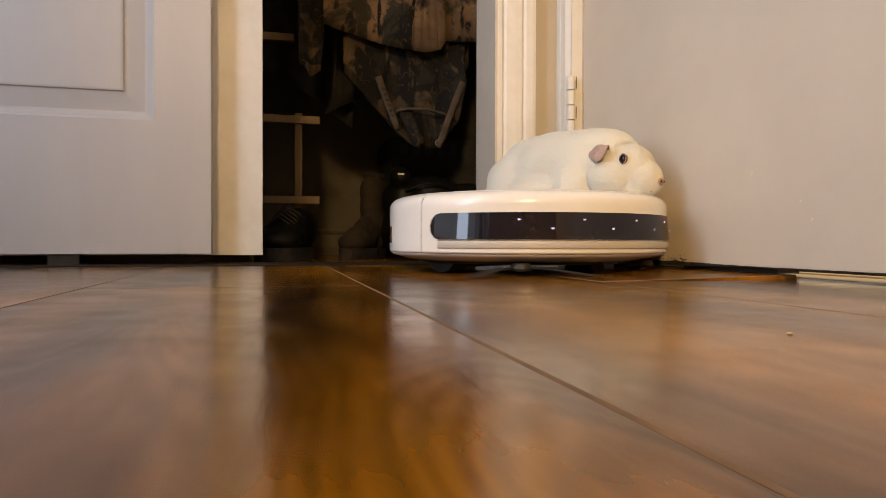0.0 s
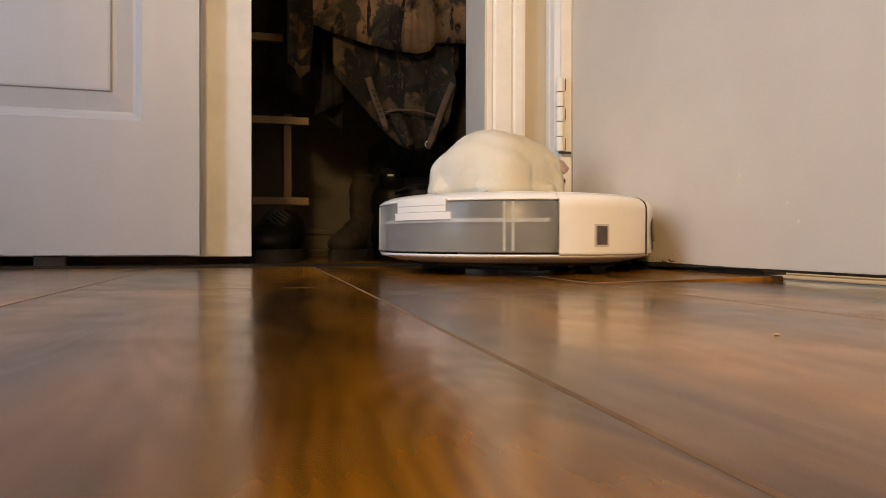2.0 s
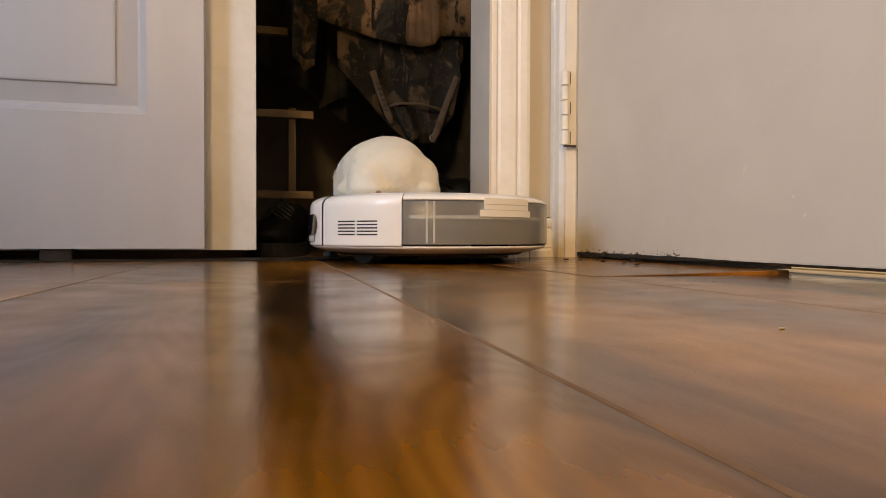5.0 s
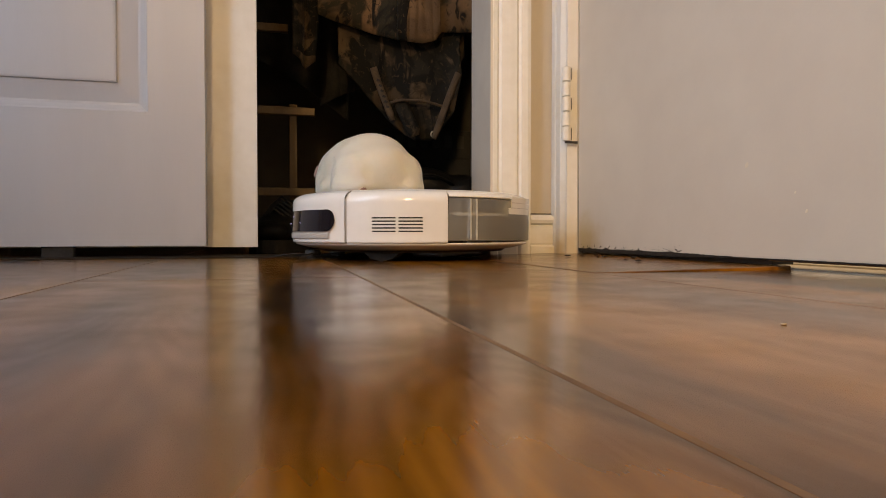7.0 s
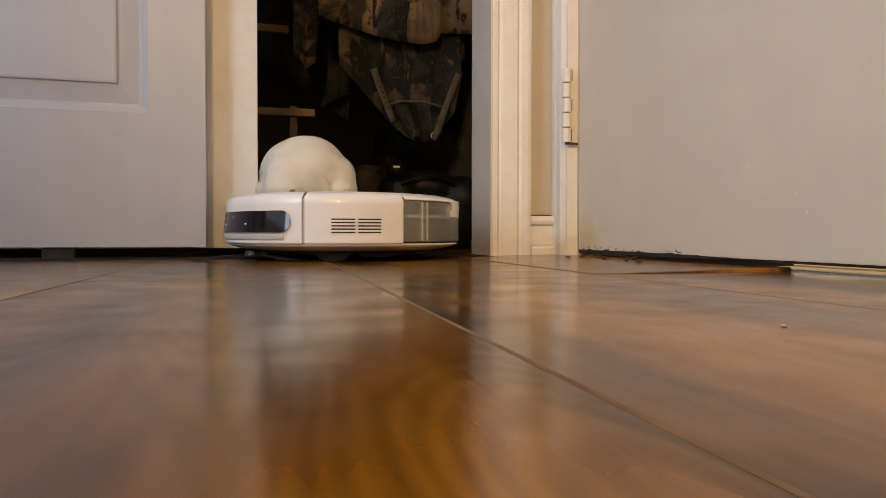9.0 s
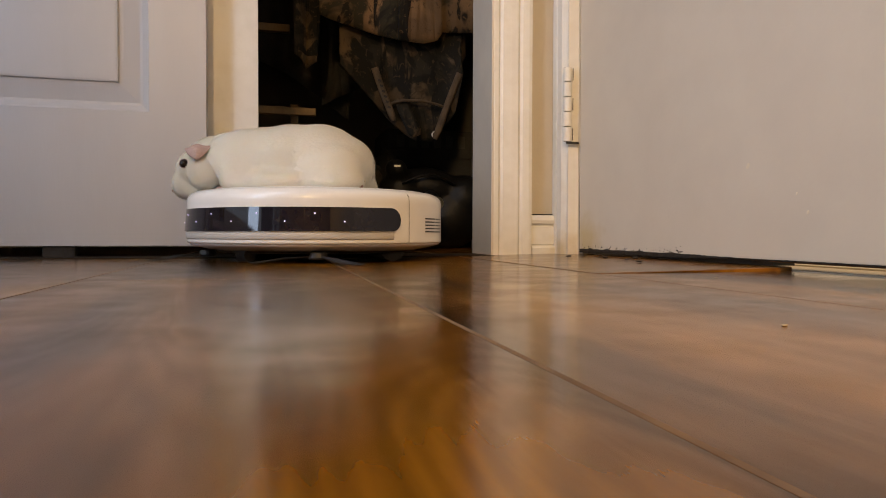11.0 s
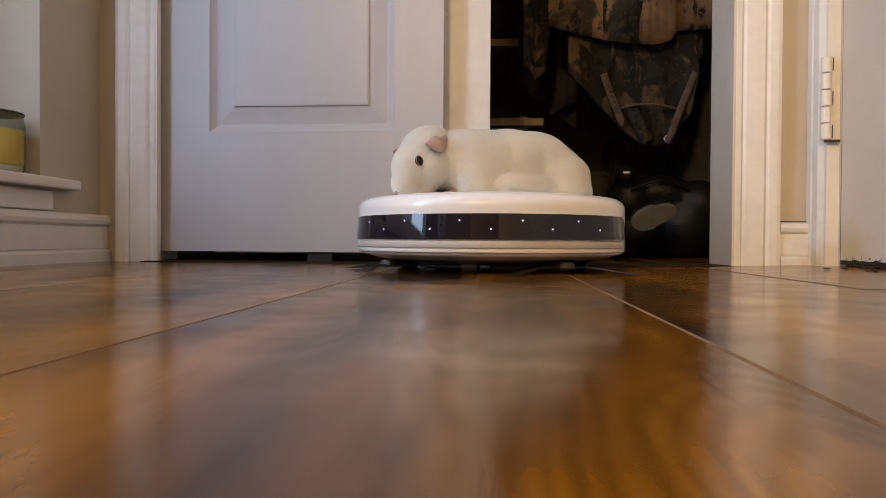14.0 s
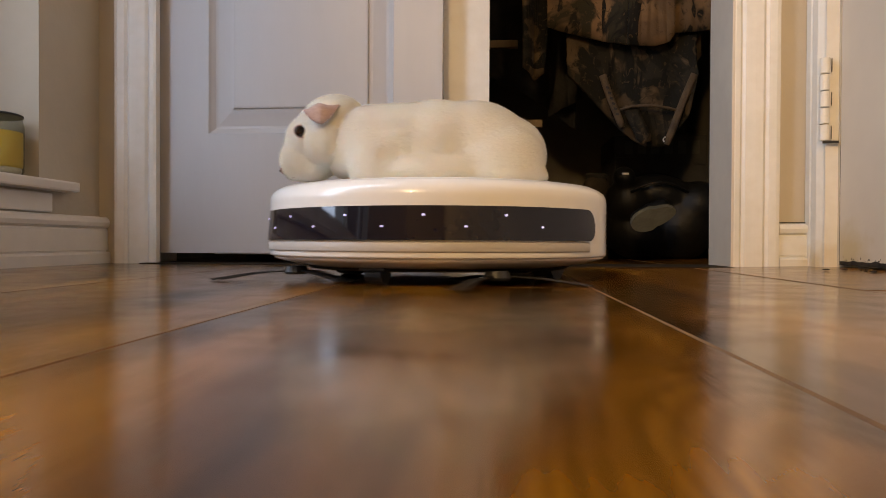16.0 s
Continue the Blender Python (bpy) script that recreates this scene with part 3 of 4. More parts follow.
side_door = thing("door_1", pose(0, 0, 0), "closed flat beige-white door with worn grimy bottom edge", "door", kind="structure")
part("slab", block(RIGHT_X, -0.015, 0.0098, 0.481, 0.9105, 2.05, bevel=0.0015), DOOR_PAINT, side_door)
_g = bmesh.new()
_r = random.Random(4)
_last = None
for i in range(281):                      # rotten, dirt-blackened lower edge with a ragged upper line
    y = 0.9085 - 0.9 * i / 280
    rot = 1.0 if y > 0.66 else max(0.12, 1 - (0.66 - y) * 9)
    up = 0.0102 + rot * (0.0016 + 0.0030 * max(0, noise.noise(Vector((y * 60, 0, 3)))) + 0.0022 * max(0, noise.noise(Vector((y * 210, 0, 7)))))
    low = 0.0094 - rot * (0.0022 + 0.0030 * abs(noise.noise(Vector((y * 90, 5, 1)))))
    out = 0.0006 + 0.0016 * rot * abs(noise.noise(Vector((y * 130, 2, 2))))
    ring = [_g.verts.new(p) for p in ((RIGHT_X + 0.002, y, low), (RIGHT_X - out, y, low + 0.0004), (RIGHT_X - out * 0.8, y, (low + up) / 2), (RIGHT_X - 0.0003, y, up), (RIGHT_X + 0.002, y, up + 0.0003))]
    if _last:
        for k in range(4):
            _g.faces.new((_last[k], _last[k + 1], ring[k + 1], ring[k]))
    _last = ring
for i in range(60):
    y = 0.905 - 0.26 * _r.random()
    sz = _r.uniform(0.0004, 0.0011)
    ball(_g, (RIGHT_X + 0.0002, y, 0.0125 + abs(_r.gauss(0, 0.003))), (0.0005, sz * _r.uniform(1, 2.5), sz), None, segs=6)
tagged(part("grime", _g, GRIME, side_door, "black crumbling dirt along the door's lower edge"), kind="stuff")
part("sweep", block(0.4485, -0.01, 0.0080, 0.476, 0.5200, 0.0098), BOARD_END, side_door, "brown door sweep")
part("seal", block(0.4515, 0.5200, 0.0045, 0.476, 0.9090, 0.0099), SEAL_AND_SHADE, side_door, "dark rubber door seal")
for y, z, r in ((0.548, 0.100, 0.0022), (0.473, 0.053, 0.0014), (0.486, 0.070, 0.0011)):
    part("scuff", ball(bmesh.new(), (RIGHT_X - 0.0001, y, z), (0.0003, r, r * 1.4), Euler((0.6, 0, 0)), segs=8), CREAM, side_door, "small scuff on the paint")
hinge = thing("hinge", pose(0.4265, 0.9130, 0.172), "painted-over butt hinge between the door and its casing", "hinge")
for k in range(5):
    part("knuckle", lathe([(0.0, 0.0), (0.0058, 0.0), (0.0063, 0.0008), (0.0063, 0.0200), (0.0058, 0.0207), (0.0, 0.0207)], steps=16), WHITE_OLD, hinge, smooth=False, m=pose(0, 0.0004 * (k % 2), 0.0222 * k))
# dark strips for the shade in the slits and the shadow below the hinge
for k in (0, 2, 4):
    part("slit", block(0.0062, -0.0048, 0.0222 * k + 0.0015, 0.0071, -0.0040, 0.0222 * k + 0.0190), SEAL_AND_SHADE, hinge, "dark strip put in for the slit beside a knuckle")
part("lower_shade", block(-0.004, -0.0050, -0.0042, 0.0165, -0.0035, -0.0006), SEAL_AND_SHADE, hinge, "dark strip put in for the shadow under the hinge")

structure("threshold", block(0.4655, -0.02, -0.008, 0.52, 0.912, 0.0015, bevel=0.001), CREAM, "cream strip under the door", "threshold")
structure("threshold_rail", block(0.521, -0.02, -0.008, 0.558, 0.912, 0.0030, bevel=0.001), CREAM, "cream threshold rail under the door", "threshold")

# ---------------------------------------------------------------- floor boards
PLANK_W, JOINT_X = 0.1995, 0.0651


def plank_mesh(width, length):
    me = bpy.data.meshes.new("floor_plank")
    bm = block(-width / 2 + 0.0004, 0, -0.0085, width / 2 - 0.0004, length - 0.0008, 0.0)
    top = [e for e in bm.edges if all(abs(v.co.z) < 1e-5 for v in e.verts)]
    bmesh.ops.bevel(bm, geom=top, offset=0.0007, segments=1, affect="EDGES")
    bm.to_mesh(me)
    bm.free()
    me.materials.append(WOOD)
    me.materials.append(PLANK_EDGE)
    for p in me.polygons:
        if 0.3 < p.normal.z < 0.95:
            p.material_index = 1
    return me


_strips = {-13: (-1.5,), -12: (-2.1,), -11: (-1.6,), -10: (-2.4,), -9: (-1.9,), -8: (-2.2,), -7: (-1.9, -0.7), -6: (-1.4,), -5: (-1.7, -0.6), -4: (-1.1, 0.1), -3: (-2.1, -0.9, 0.25), -2: (-1.7, -0.5, 0.72), -1: (-1.3, -0.1, 1.1), 0: (-1.9, -0.712, 0.508), 1: (-1.55, -0.35, 0.88), 2: (-1.95, -0.70, 0.511)}
_plank_cache = {}
for k, cuts in _strips.items():
    ends = [BACK_Y, *cuts, CLOSET_Y]
    for y0, y1 in zip(ends, ends[1:]):
        if y1 - y0 < 0.02:
            continue
        length = round(y1 - y0, 3)
        me = _plank_cache.setdefault((length, k), plank_mesh(PLANK_W, length))
        ob = new("floor_plank", me)
        ob.parent = floor
        x = JOINT_X + (k - 0.5) * PLANK_W
        ob.matrix_basis = pose(x, y0, 0.0)
        if k == 2 and abs(y0 - 0.511) < 1e-3:
            ob.matrix_basis = pose(x + 0.001, y0, 0.0022, 0, -1.05, 0)      # the lifted board by the door

# ---------------------------------------------------------------- robot vacuum
VACUUM_WAY = [
    (0, 0.2865, 0.7414, -157.4),
    (0.5, 0.2849, 0.7416, -124.2),
    (1, 0.2849, 0.7415, -100.8),
    (1.5, 0.2846, 0.7417, -77.0),
    (2, 0.2872, 0.7478, -53.9),
    (2.5, 0.2871, 0.7506, -26.1),
    (3, 0.2869, 0.7613, 6.5),
    (3.5, 0.2819, 0.7494, 30.1),
    (4, 0.2585, 0.8276, 18.3),
    (6.5, 0.1822, 0.9046, 48.7),
    (7, 0.1882, 0.8982, 54.5),
    (7.5, 0.1739, 0.8984, 61.6),
    (8, 0.1657, 0.9123, 56.6),
    (8.5, 0.1649, 0.9126, 79.5),
    (9, 0.1004, 0.9416, 71.2),
    (11.3, 0.0401, 0.8470, 133.8),
    (11.5, 0.0152, 0.8234, 127.3),
    (12, -0.0463, 0.8055, 107.5),
    (12.5, -0.0284, 0.8153, 111.3),
    (13, -0.0178, 0.8096, 122.6),
    (13.5, -0.0189, 0.8100, 152.2),
    (14, -0.0168, 0.8145, 170.6),
    (14.5, -0.0252, 0.7751, 170.4),
    (15, -0.0332, 0.7377, 170.7),
    (15.5, -0.0409, 0.7039, 169.2),
    (16, -0.0645, 0.6440, 159.3),
]

TOP_Z = 0.0865


def robot_vacuum():
    """Round robot: the bumper with its black window points to +y, the dust bin to -y; vents on its left, a small sensor window on its right."""
    v = thing("robot_vacuum", Matrix(), "round white robot vacuum with black front band, driving", "robot vacuum")
    R = 0.160
    shoulder = [(R, 0.071), (R - 0.0006, 0.0752), (R - 0.0026, 0.0788), (R - 0.0062, 0.0816), (R - 0.0115, 0.0838), (R - 0.018, 0.0852), (R - 0.030, TOP_Z)]
    wall_ = lambda r, z0: [(r - 0.004, z0 + 0.001), (r - 0.0008, z0), (r, z0 + 0.0012), (r, z0 + 0.003), (r, 0.0685)]
    # bumper shell, a little prouder than the body
    rb = R + 0.0012
    prof = wall_(rb, 0.0222) + [(rb, 0.071)] + [(r + 0.0012, z) for r, z in shoulder[1:5]] + [(R - 0.0165, 0.0843), (R - 0.0165, 0.080)]
    bumper = part("bumper", lathe(prof, -84.3, 84.3, 72), SHELL, v, "white curved bumper", smooth=True)
    # black window with round ends, let into the bumper
    bm = bmesh.new()
    z0, z1, ang = 0.0362, 0.0622, 79.5
    half = (z1 - z0) / 2
    cols = []
    steps = 140
    for i in range(steps + 1):
        lin = -1 + 2 * i / steps
        s = 0.35 * lin + 0.65 * math.sin(math.pi / 2 * lin)
        a = ang * s
        edge = (1 - abs(s)) * radians(ang) * rb
        k = half if edge >= half else math.sqrt(max(half * half - (half - edge) ** 2, 1e-9))
        k = max(k, 0.0004)
        sa, ca = math.sin(radians(a)), math.cos(radians(a))
        cols.append([bm.verts.new((-r * sa, r * ca, z)) for r, z in ((rb + 0.0028 * (1 - (half - k) / half * 0.5), z0 + half - k), (rb + 0.0006 + 0.0022 * ((half - k) / half * 0.5), z0 + half + k))])
    for p, q in zip(cols, cols[1:]):
        bm.faces.new((p[0], q[0], q[1], p[1]))
    band = part("sensor_band", bm, BLACK_GLOSS, bumper, "glossy black sensor window with rounded ends", smooth=True)
    part("bump_strip", lathe([(rb - 0.001, 0.0268), (rb + 0.0012, 0.0272), (rb + 0.0016, 0.0280), (rb + 0.0016, 0.0340), (rb + 0.0012, 0.0348), (rb - 0.001, 0.0352)], -76, 76, 64), GREY_STRIP, bumper, "light grey rubber strip", smooth=True)
    for n in range(-4, 6):
        a = radians(-0.9 + 11.15 * n)
        z = 0.0552 if n % 2 == 0 else 0.0466
        r = rb + (0.0016 if n % 2 == 0 else 0.0023)
        part("indicator_light", lathe([(0.0, 0.0005), (0.0007, 0.0004), (0.00095, 0.0)], steps=8), LED, bumper, "tiny glowing white-blue light",
             m=Matrix.Translation((-r * math.sin(a), r * math.cos(a), z)) @ pose(0, 0, 0, 0, 0, math.degrees(a)) @ pose(0, 0, 0, -90, 0, 0))
    # body sides between bumper and bin
    body_prof = wall_(R, 0.0222) + shoulder[:5] + [(R - 0.0165, 0.0843), (R - 0.0165, 0.080)]
    side_b = part("side_panel", lathe(body_prof, 85.3, 128.6, 24), SHELL, v, "white side panel with air vents", smooth=True)
    side_a = part("side_panel", lathe(body_prof, -130.8, -85.3, 24), SHELL, v, "white side panel with a sensor window", smooth=True)
    part("seam", lathe([(R - 0.006, 0.0235), (R - 0.0004, 0.0235), (R - 0.0004, 0.074), (R - 0.006, 0.080)], 84.2, 85.4, 2), GREY_STRIP, v)
    part("seam", lathe([(R - 0.006, 0.0235), (R - 0.0004, 0.0235), (R - 0.0004, 0.074), (R - 0.006, 0.080)], -85.4, -84.2, 2), GREY_STRIP, v)
    for row in range(5):
        z = 0.0352 + row * 0.0039
        for a0, a1 in ((96.8, 106.8), (108.0, 118.0)):
            part("vent_slot", arc_slab(R - 0.003, R + 0.00035, z, z + 0.0017, a0, a1, 6), DARK_PLASTIC, side_b)
    sw = part("sensor_window", arc_slab(R - 0.003, R + 0.0008, 0.0305, 0.0530, -117.0, -110.6, 4), GREY_STRIP, side_a, "grey framed sensor window")
    part("sensor_glass", arc_slab(R - 0.002, R + 0.0012, 0.0325, 0.0510, -116.2, -111.4, 4), mottled("sensor_glass", (0.06, 0.045, 0.045), (0.10, 0.075, 0.07), 50, 0.15), sw)
    # dust bin at the rear: smoky wall, lining, rails, latch
    bin_ = part("dust_bin", lathe([(R - 0.003, 0.0250), (R - 0.0002, 0.0245), (R + 0.0002, 0.026), (R + 0.0002, 0.0735), (R - 0.0008, 0.0752), (R - 0.004, 0.0755)], 129.0, 228.8, 48), BIN, v, "smoky translucent dust bin", smooth=True)
    bin_.visible_shadow = False
    part("bin_lining", lathe([(R - 0.017, 0.0245), (R - 0.012, 0.0245), (R - 0.0085, 0.0535), (R - 0.016, 0.0545)], 129.6, 228.2, 40), BIN_DUST, bin_, "grey dusty lining")
    part("bin_back", lathe([(R - 0.040, 0.054), (R - 0.038, 0.0785)], 130, 228, 24), BIN_DUST, bin_)
    part("bin_rail", arc_slab(R - 0.012, R - 0.0016, 0.0545, 0.0585, 131.5, 226, 36), SHELL, bin_, "white rail inside the bin")
    for a in (139.0, 142.0, 210.0, 213.0):
        part("bin_rib", arc_slab(R - 0.006, R + 0.0006, 0.0262, 0.0745, a - 0.42, a + 0.42, 2), smoky_rib, bin_)
    for a in (134, 158, 196, 220):
        part("bin_divider", arc_slab(R - 0.014, R - 0.002, 0.0585, 0.0745, a - 0.5, a + 0.5, 2), BIN_DUST, bin_)
    latch = part("bin_latch", arc_slab(R - 0.014, R + 0.0010, 0.0655, 0.0790, 163.5, 188.5, 16), SHELL, v, "white bin latch")
    part("latch_groove", arc_slab(R - 0.010, R + 0.00125, 0.0712, 0.0722, 164, 188, 16), GREY_STRIP, latch)
    part("latch_tongue", arc_slab(R - 0.012, R + 0.0006, 0.0575, 0.0652, 161.5, 190.5, 12), SHELL, latch)
    part("rear_rim", lathe([(R - 0.0145, 0.0762), (R, 0.0762), (R - 0.0006, 0.0778), (R - 0.0026, 0.0796), (R - 0.0062, 0.0818), (R - 0.0115, 0.0838), (R - 0.0165, 0.0845)], 129.0, 228.8, 44), SHELL, v, "white rim over the dust bin", smooth=True)
    # lid
    part("top_cover", lathe([(R - 0.0170, 0.0800), (R - 0.0170, 0.0842), (R - 0.019, 0.0852), (R - 0.030, 0.0862), (0.09, TOP_Z), (0.0, TOP_Z + 0.0002)], 0, 360, 96), SHELL, v, "smooth white top cover", smooth=True)
    # underside
    part("lower_lip", lathe([(R - 0.012, 0.0225), (R - 0.0015, 0.0225), (R - 0.0030, 0.0200), (R - 0.010, 0.0180), (R - 0.022, 0.0150), (R - 0.040, 0.0125), (0.0, 0.0122)], 0, 360, 80), SHELL, v, "white chamfered underside", smooth=True)
    part("base_plate", lathe([(0.128, 0.0130), (0.124, 0.0105), (0.0, 0.0102)], 0, 360, 48), DARK_PLASTIC, v, "dark base plate")
    for sx in (-1, 1):
        wheel = part("wheel", extruded([(0.033 * math.cos(k), 0.033 * math.sin(k)) for k in [2 * math.pi * j / 28 for j in range(28)]], "x", -0.009, 0.009), RUBBER, v, "ribbed black drive wheel", m=pose(sx * 0.108, -0.010, 0.0332))
        for j in range(14):
            part("tread", block(-0.0092, -0.0018, 0.0320, 0.0092, 0.0018, 0.0338), RUBBER, wheel, m=pose(0, 0, 0, 360 / 14 * j, 0, 0))
    caster = part("front_caster", extruded([(0.0085 * math.cos(k), 0.0085 * math.sin(k)) for k in [2 * math.pi * j / 18 for j in range(18)]], "x", -0.008, 0.008), DARK_PLASTIC, v, "small black caster wheel", m=pose(0, 0.118, 0.0087))
    part("caster_fork", block(-0.012, -0.006, 0.002, 0.012, 0.010, 0.010, bevel=0.001), DARK_PLASTIC, caster)
    part("roller_housing", block(-0.080, -0.075, 0.0045, 0.080, -0.035, 0.0110, bevel=0.002), DARK_PLASTIC, v, "dark brush roller housing")
    brushes = []
    for sx in (-1, 1):
        hub = part("side_brush", lathe([(0.0, 0.005), (0.010, 0.005), (0.011, 0.007), (0.009, 0.0125), (0.0, 0.0125)], steps=18), DARK_PLASTIC, v, "spinning side brush with dark bristles", m=pose(sx * 0.098, 0.098, 0))
        for arm in range(3):
            bm = bmesh.new()
            rnd = random.Random(arm + 3 * (sx > 0))
            for b in range(16):
                da = radians(120 * arm + rnd.uniform(-9, 9))
                ln = rnd.uniform(0.064, 0.076)
                tube([(0.008 * math.cos(da), 0.008 * math.sin(da), 0.008), (0.5 * ln * math.cos(da), 0.5 * ln * math.sin(da), 0.0065), (ln * math.cos(da + 0.10), ln * math.sin(da + 0.10), 0.0012)], [0.0006, 0.0005, 0.0003], 4, bm)
            part("bristle_tuft", bm, DARK_PLASTIC, hub)
        brushes.append((hub, sx))
    return v, brushes


smoky_rib = mottled("clear_rib", (0.42, 0.43, 0.42), (0.52, 0.53, 0.52), 40, 0.15)
VACUUM, BRUSHES = robot_vacuum()

# ---------------------------------------------------------------- guinea pig
PIG_WAY = [
    (0, 0.3570, 0.7601, -163.2),
    (0.5, 0.3630, 0.7400, -158.0),
    (1, 0.3500, 0.7550, -150.0),
    (1.5, 0.3340, 0.7860, -64.0),
    (2, 0.3110, 0.8110, -50.4),
    (2.5, 0.2589, 0.8344, -39.3),
    (3, 0.2356, 0.8517, 3.3),
    (3.5, 0.2283, 0.8404, 5.8),
    (4, 0.2007, 0.9155, 6.7),
    (6.5, 0.1214, 0.9855, 11.4),
    (7, 0.1241, 0.9800, 12.0),
    (7.5, 0.1150, 0.9784, 13.6),
    (8, 0.1057, 0.9917, 9.9),
    (8.5, 0.1026, 0.9922, 22.8),
    (9, 0.0371, 1.0163, 11.0),
    (11.3, -0.0067, 0.8480, 70.4),
    (11.5, -0.0339, 0.8229, 68.3),
    (12, -0.1006, 0.8008, 54.8),
    (12.5, -0.0891, 0.8116, 59.7),
    (13, -0.0745, 0.8070, 70.6),
    (13.5, -0.0411, 0.8094, 112.0),
    (14, -0.0165, 0.8145, 119.0),
    (14.5, -0.0183, 0.7753, 117.0),
    (15, -0.0299, 0.7378, 113.0),
    (15.5, -0.0433, 0.7060, 106.0),
    (16, -0.0870, 0.6410, 95.4),
]


def blob(name, balls, mat, parent, label="", voxel=0.0035, smoothing=6, m=None, fur=0, seed=1, floor_z=None):
    """One smooth skin over several balls; with fur, short blades that lie back along it."""
    bm = bmesh.new()
    for c, r, *turn in balls:
        ball(bm, c, r, Euler([radians(a) for a in turn[0]]) if turn else None)
    me = bpy.data.meshes.new(name)
    bm.to_mesh(me)
    bm.free()
    tmp = new(name, me)
    mod = tmp.modifiers.new("skin", "REMESH")
    mod.mode, mod.voxel_size, mod.use_smooth_shade = "VOXEL", voxel, True
    sm = tmp.modifiers.new("even", "SMOOTH")
    sm.iterations, sm.factor = smoothing, 0.6
    deps = bpy.context.evaluated_depsgraph_get()
    skin = bpy.data.meshes.new_from_object(tmp.evaluated_get(deps))
    bpy.data.objects.remove(tmp)
    skin.name = name
    if floor_z is not None:                 # it sits flat on what carries it
        for vert in skin.vertices:
            vert.co.z = max(vert.co.z, floor_z)
    skin.materials.clear()
    skin.materials.append(mat)
    skin.polygons.foreach_set("use_smooth", [True] * len(skin.polygons))
    ob = new(name, skin)
    ob.parent = parent
    if m is not None:
        ob.matrix_basis = m
    tagged(ob, label)
    if fur:
        rnd = random.Random(seed)
        polys = list(skin.polygons)
        weights = np.cumsum([p.area for p in polys])
        picks = np.searchsorted(weights, np.sort([rnd.random() * weights[-1] for _ in range(fur)]))
        verts, faces, norms = [], [], []
        for i in picks:
            p = polys[int(min(i, len(polys) - 1))]
            vs = [skin.vertices[k].co for k in p.vertices]
            u, w = rnd.random(), rnd.random()
            c = vs[0].lerp(vs[1], u).lerp(vs[-1].lerp(vs[-2], u), w)
            nrm = p.normal
            swirl = noise.noise_vector(c * 38) * 0.15
            back = Vector((0, -1, -0.25)) + swirl
            flow = (back - nrm * back.dot(nrm)).normalized()
            lift = rnd.uniform(0.03, 0.22)
            ln = rnd.uniform(0.0028, 0.0056)
            tip = c + (flow + nrm * lift).normalized() * ln
            midp = c + (flow * 0.8 + nrm * (lift + 0.25)).normalized() * ln * 0.55
            side = flow.cross(nrm).normalized() * rnd.uniform(0.00018, 0.00034)
            k = len(verts)
            root = c - nrm * 0.0006
            verts += [root - side, root + side, midp - side * 0.8, midp + side * 0.8, tip]
            shade = (nrm + 0.14 * Vector((rnd.uniform(-1, 1), rnd.uniform(-1, 1), rnd.uniform(-1, 1)))).normalized()
            norms += [shade] * 5
            faces += [(k, k + 1, k + 3, k + 2), (k + 2, k + 3, k + 4)]
        fm = bpy.data.meshes.new("fur")
        fm.from_pydata(verts, [], faces)
        fm.materials.append(mat)
        fm.polygons.foreach_set("use_smooth", [True] * len(fm.polygons))
        fm.normals_split_custom_set_from_vertices([tuple(v) for v in norms])
        fo = new("fur", fm)
        fo.parent = ob
        tagged(fo, "short soft cream fur", kind="stuff")
    return ob


def ear(parent, sx):
    """A soft petal-shaped ear: rooted on the crown, it spreads outward and forward and folds down at its edge."""
    bm = bmesh.new()
    rows_, cols_ = 12, 11
    grid = []
    for i in range(rows_):
        u = i / (rows_ - 1)
        half = 0.0175 * (0.62 + 0.38 * math.sin(math.pi * min(1.0, u * 1.1))) * math.sqrt(max(0.02, 1 - u ** 3.2))
        line = []
        for j in range(cols_):
            w = -1 + 2 * j / (cols_ - 1)
            out = 0.0170 * math.sin(1.45 * u) + 0.0035 * (1 - w * w) * u
            drop = 0.0050 * math.sin(math.pi * min(1, u * 1.2)) - 0.0120 * u ** 2.2 - 0.0028 * w * w + 0.0012 * math.sin(5 * w + 2 * u)
            line.append(bm.verts.new((sx * out, 0.007 * u + w * half, drop)))
        grid.append(line)
    for a, b in zip(grid, grid[1:]):
        for j in range(cols_ - 1):
            bm.faces.new((a[j], a[j + 1], b[j + 1], b[j]))
    ob = part("ear", bm, EAR_SKIN, parent, "soft drooping mauve-pink ear", smooth=True, m=pose(sx * 0.0260, -0.0060, 0.0150, 26, sx * 14, -sx * 6))
    s = ob.modifiers.new("thick", "SOLIDIFY")
    s.thickness = 0.0013
    return ob


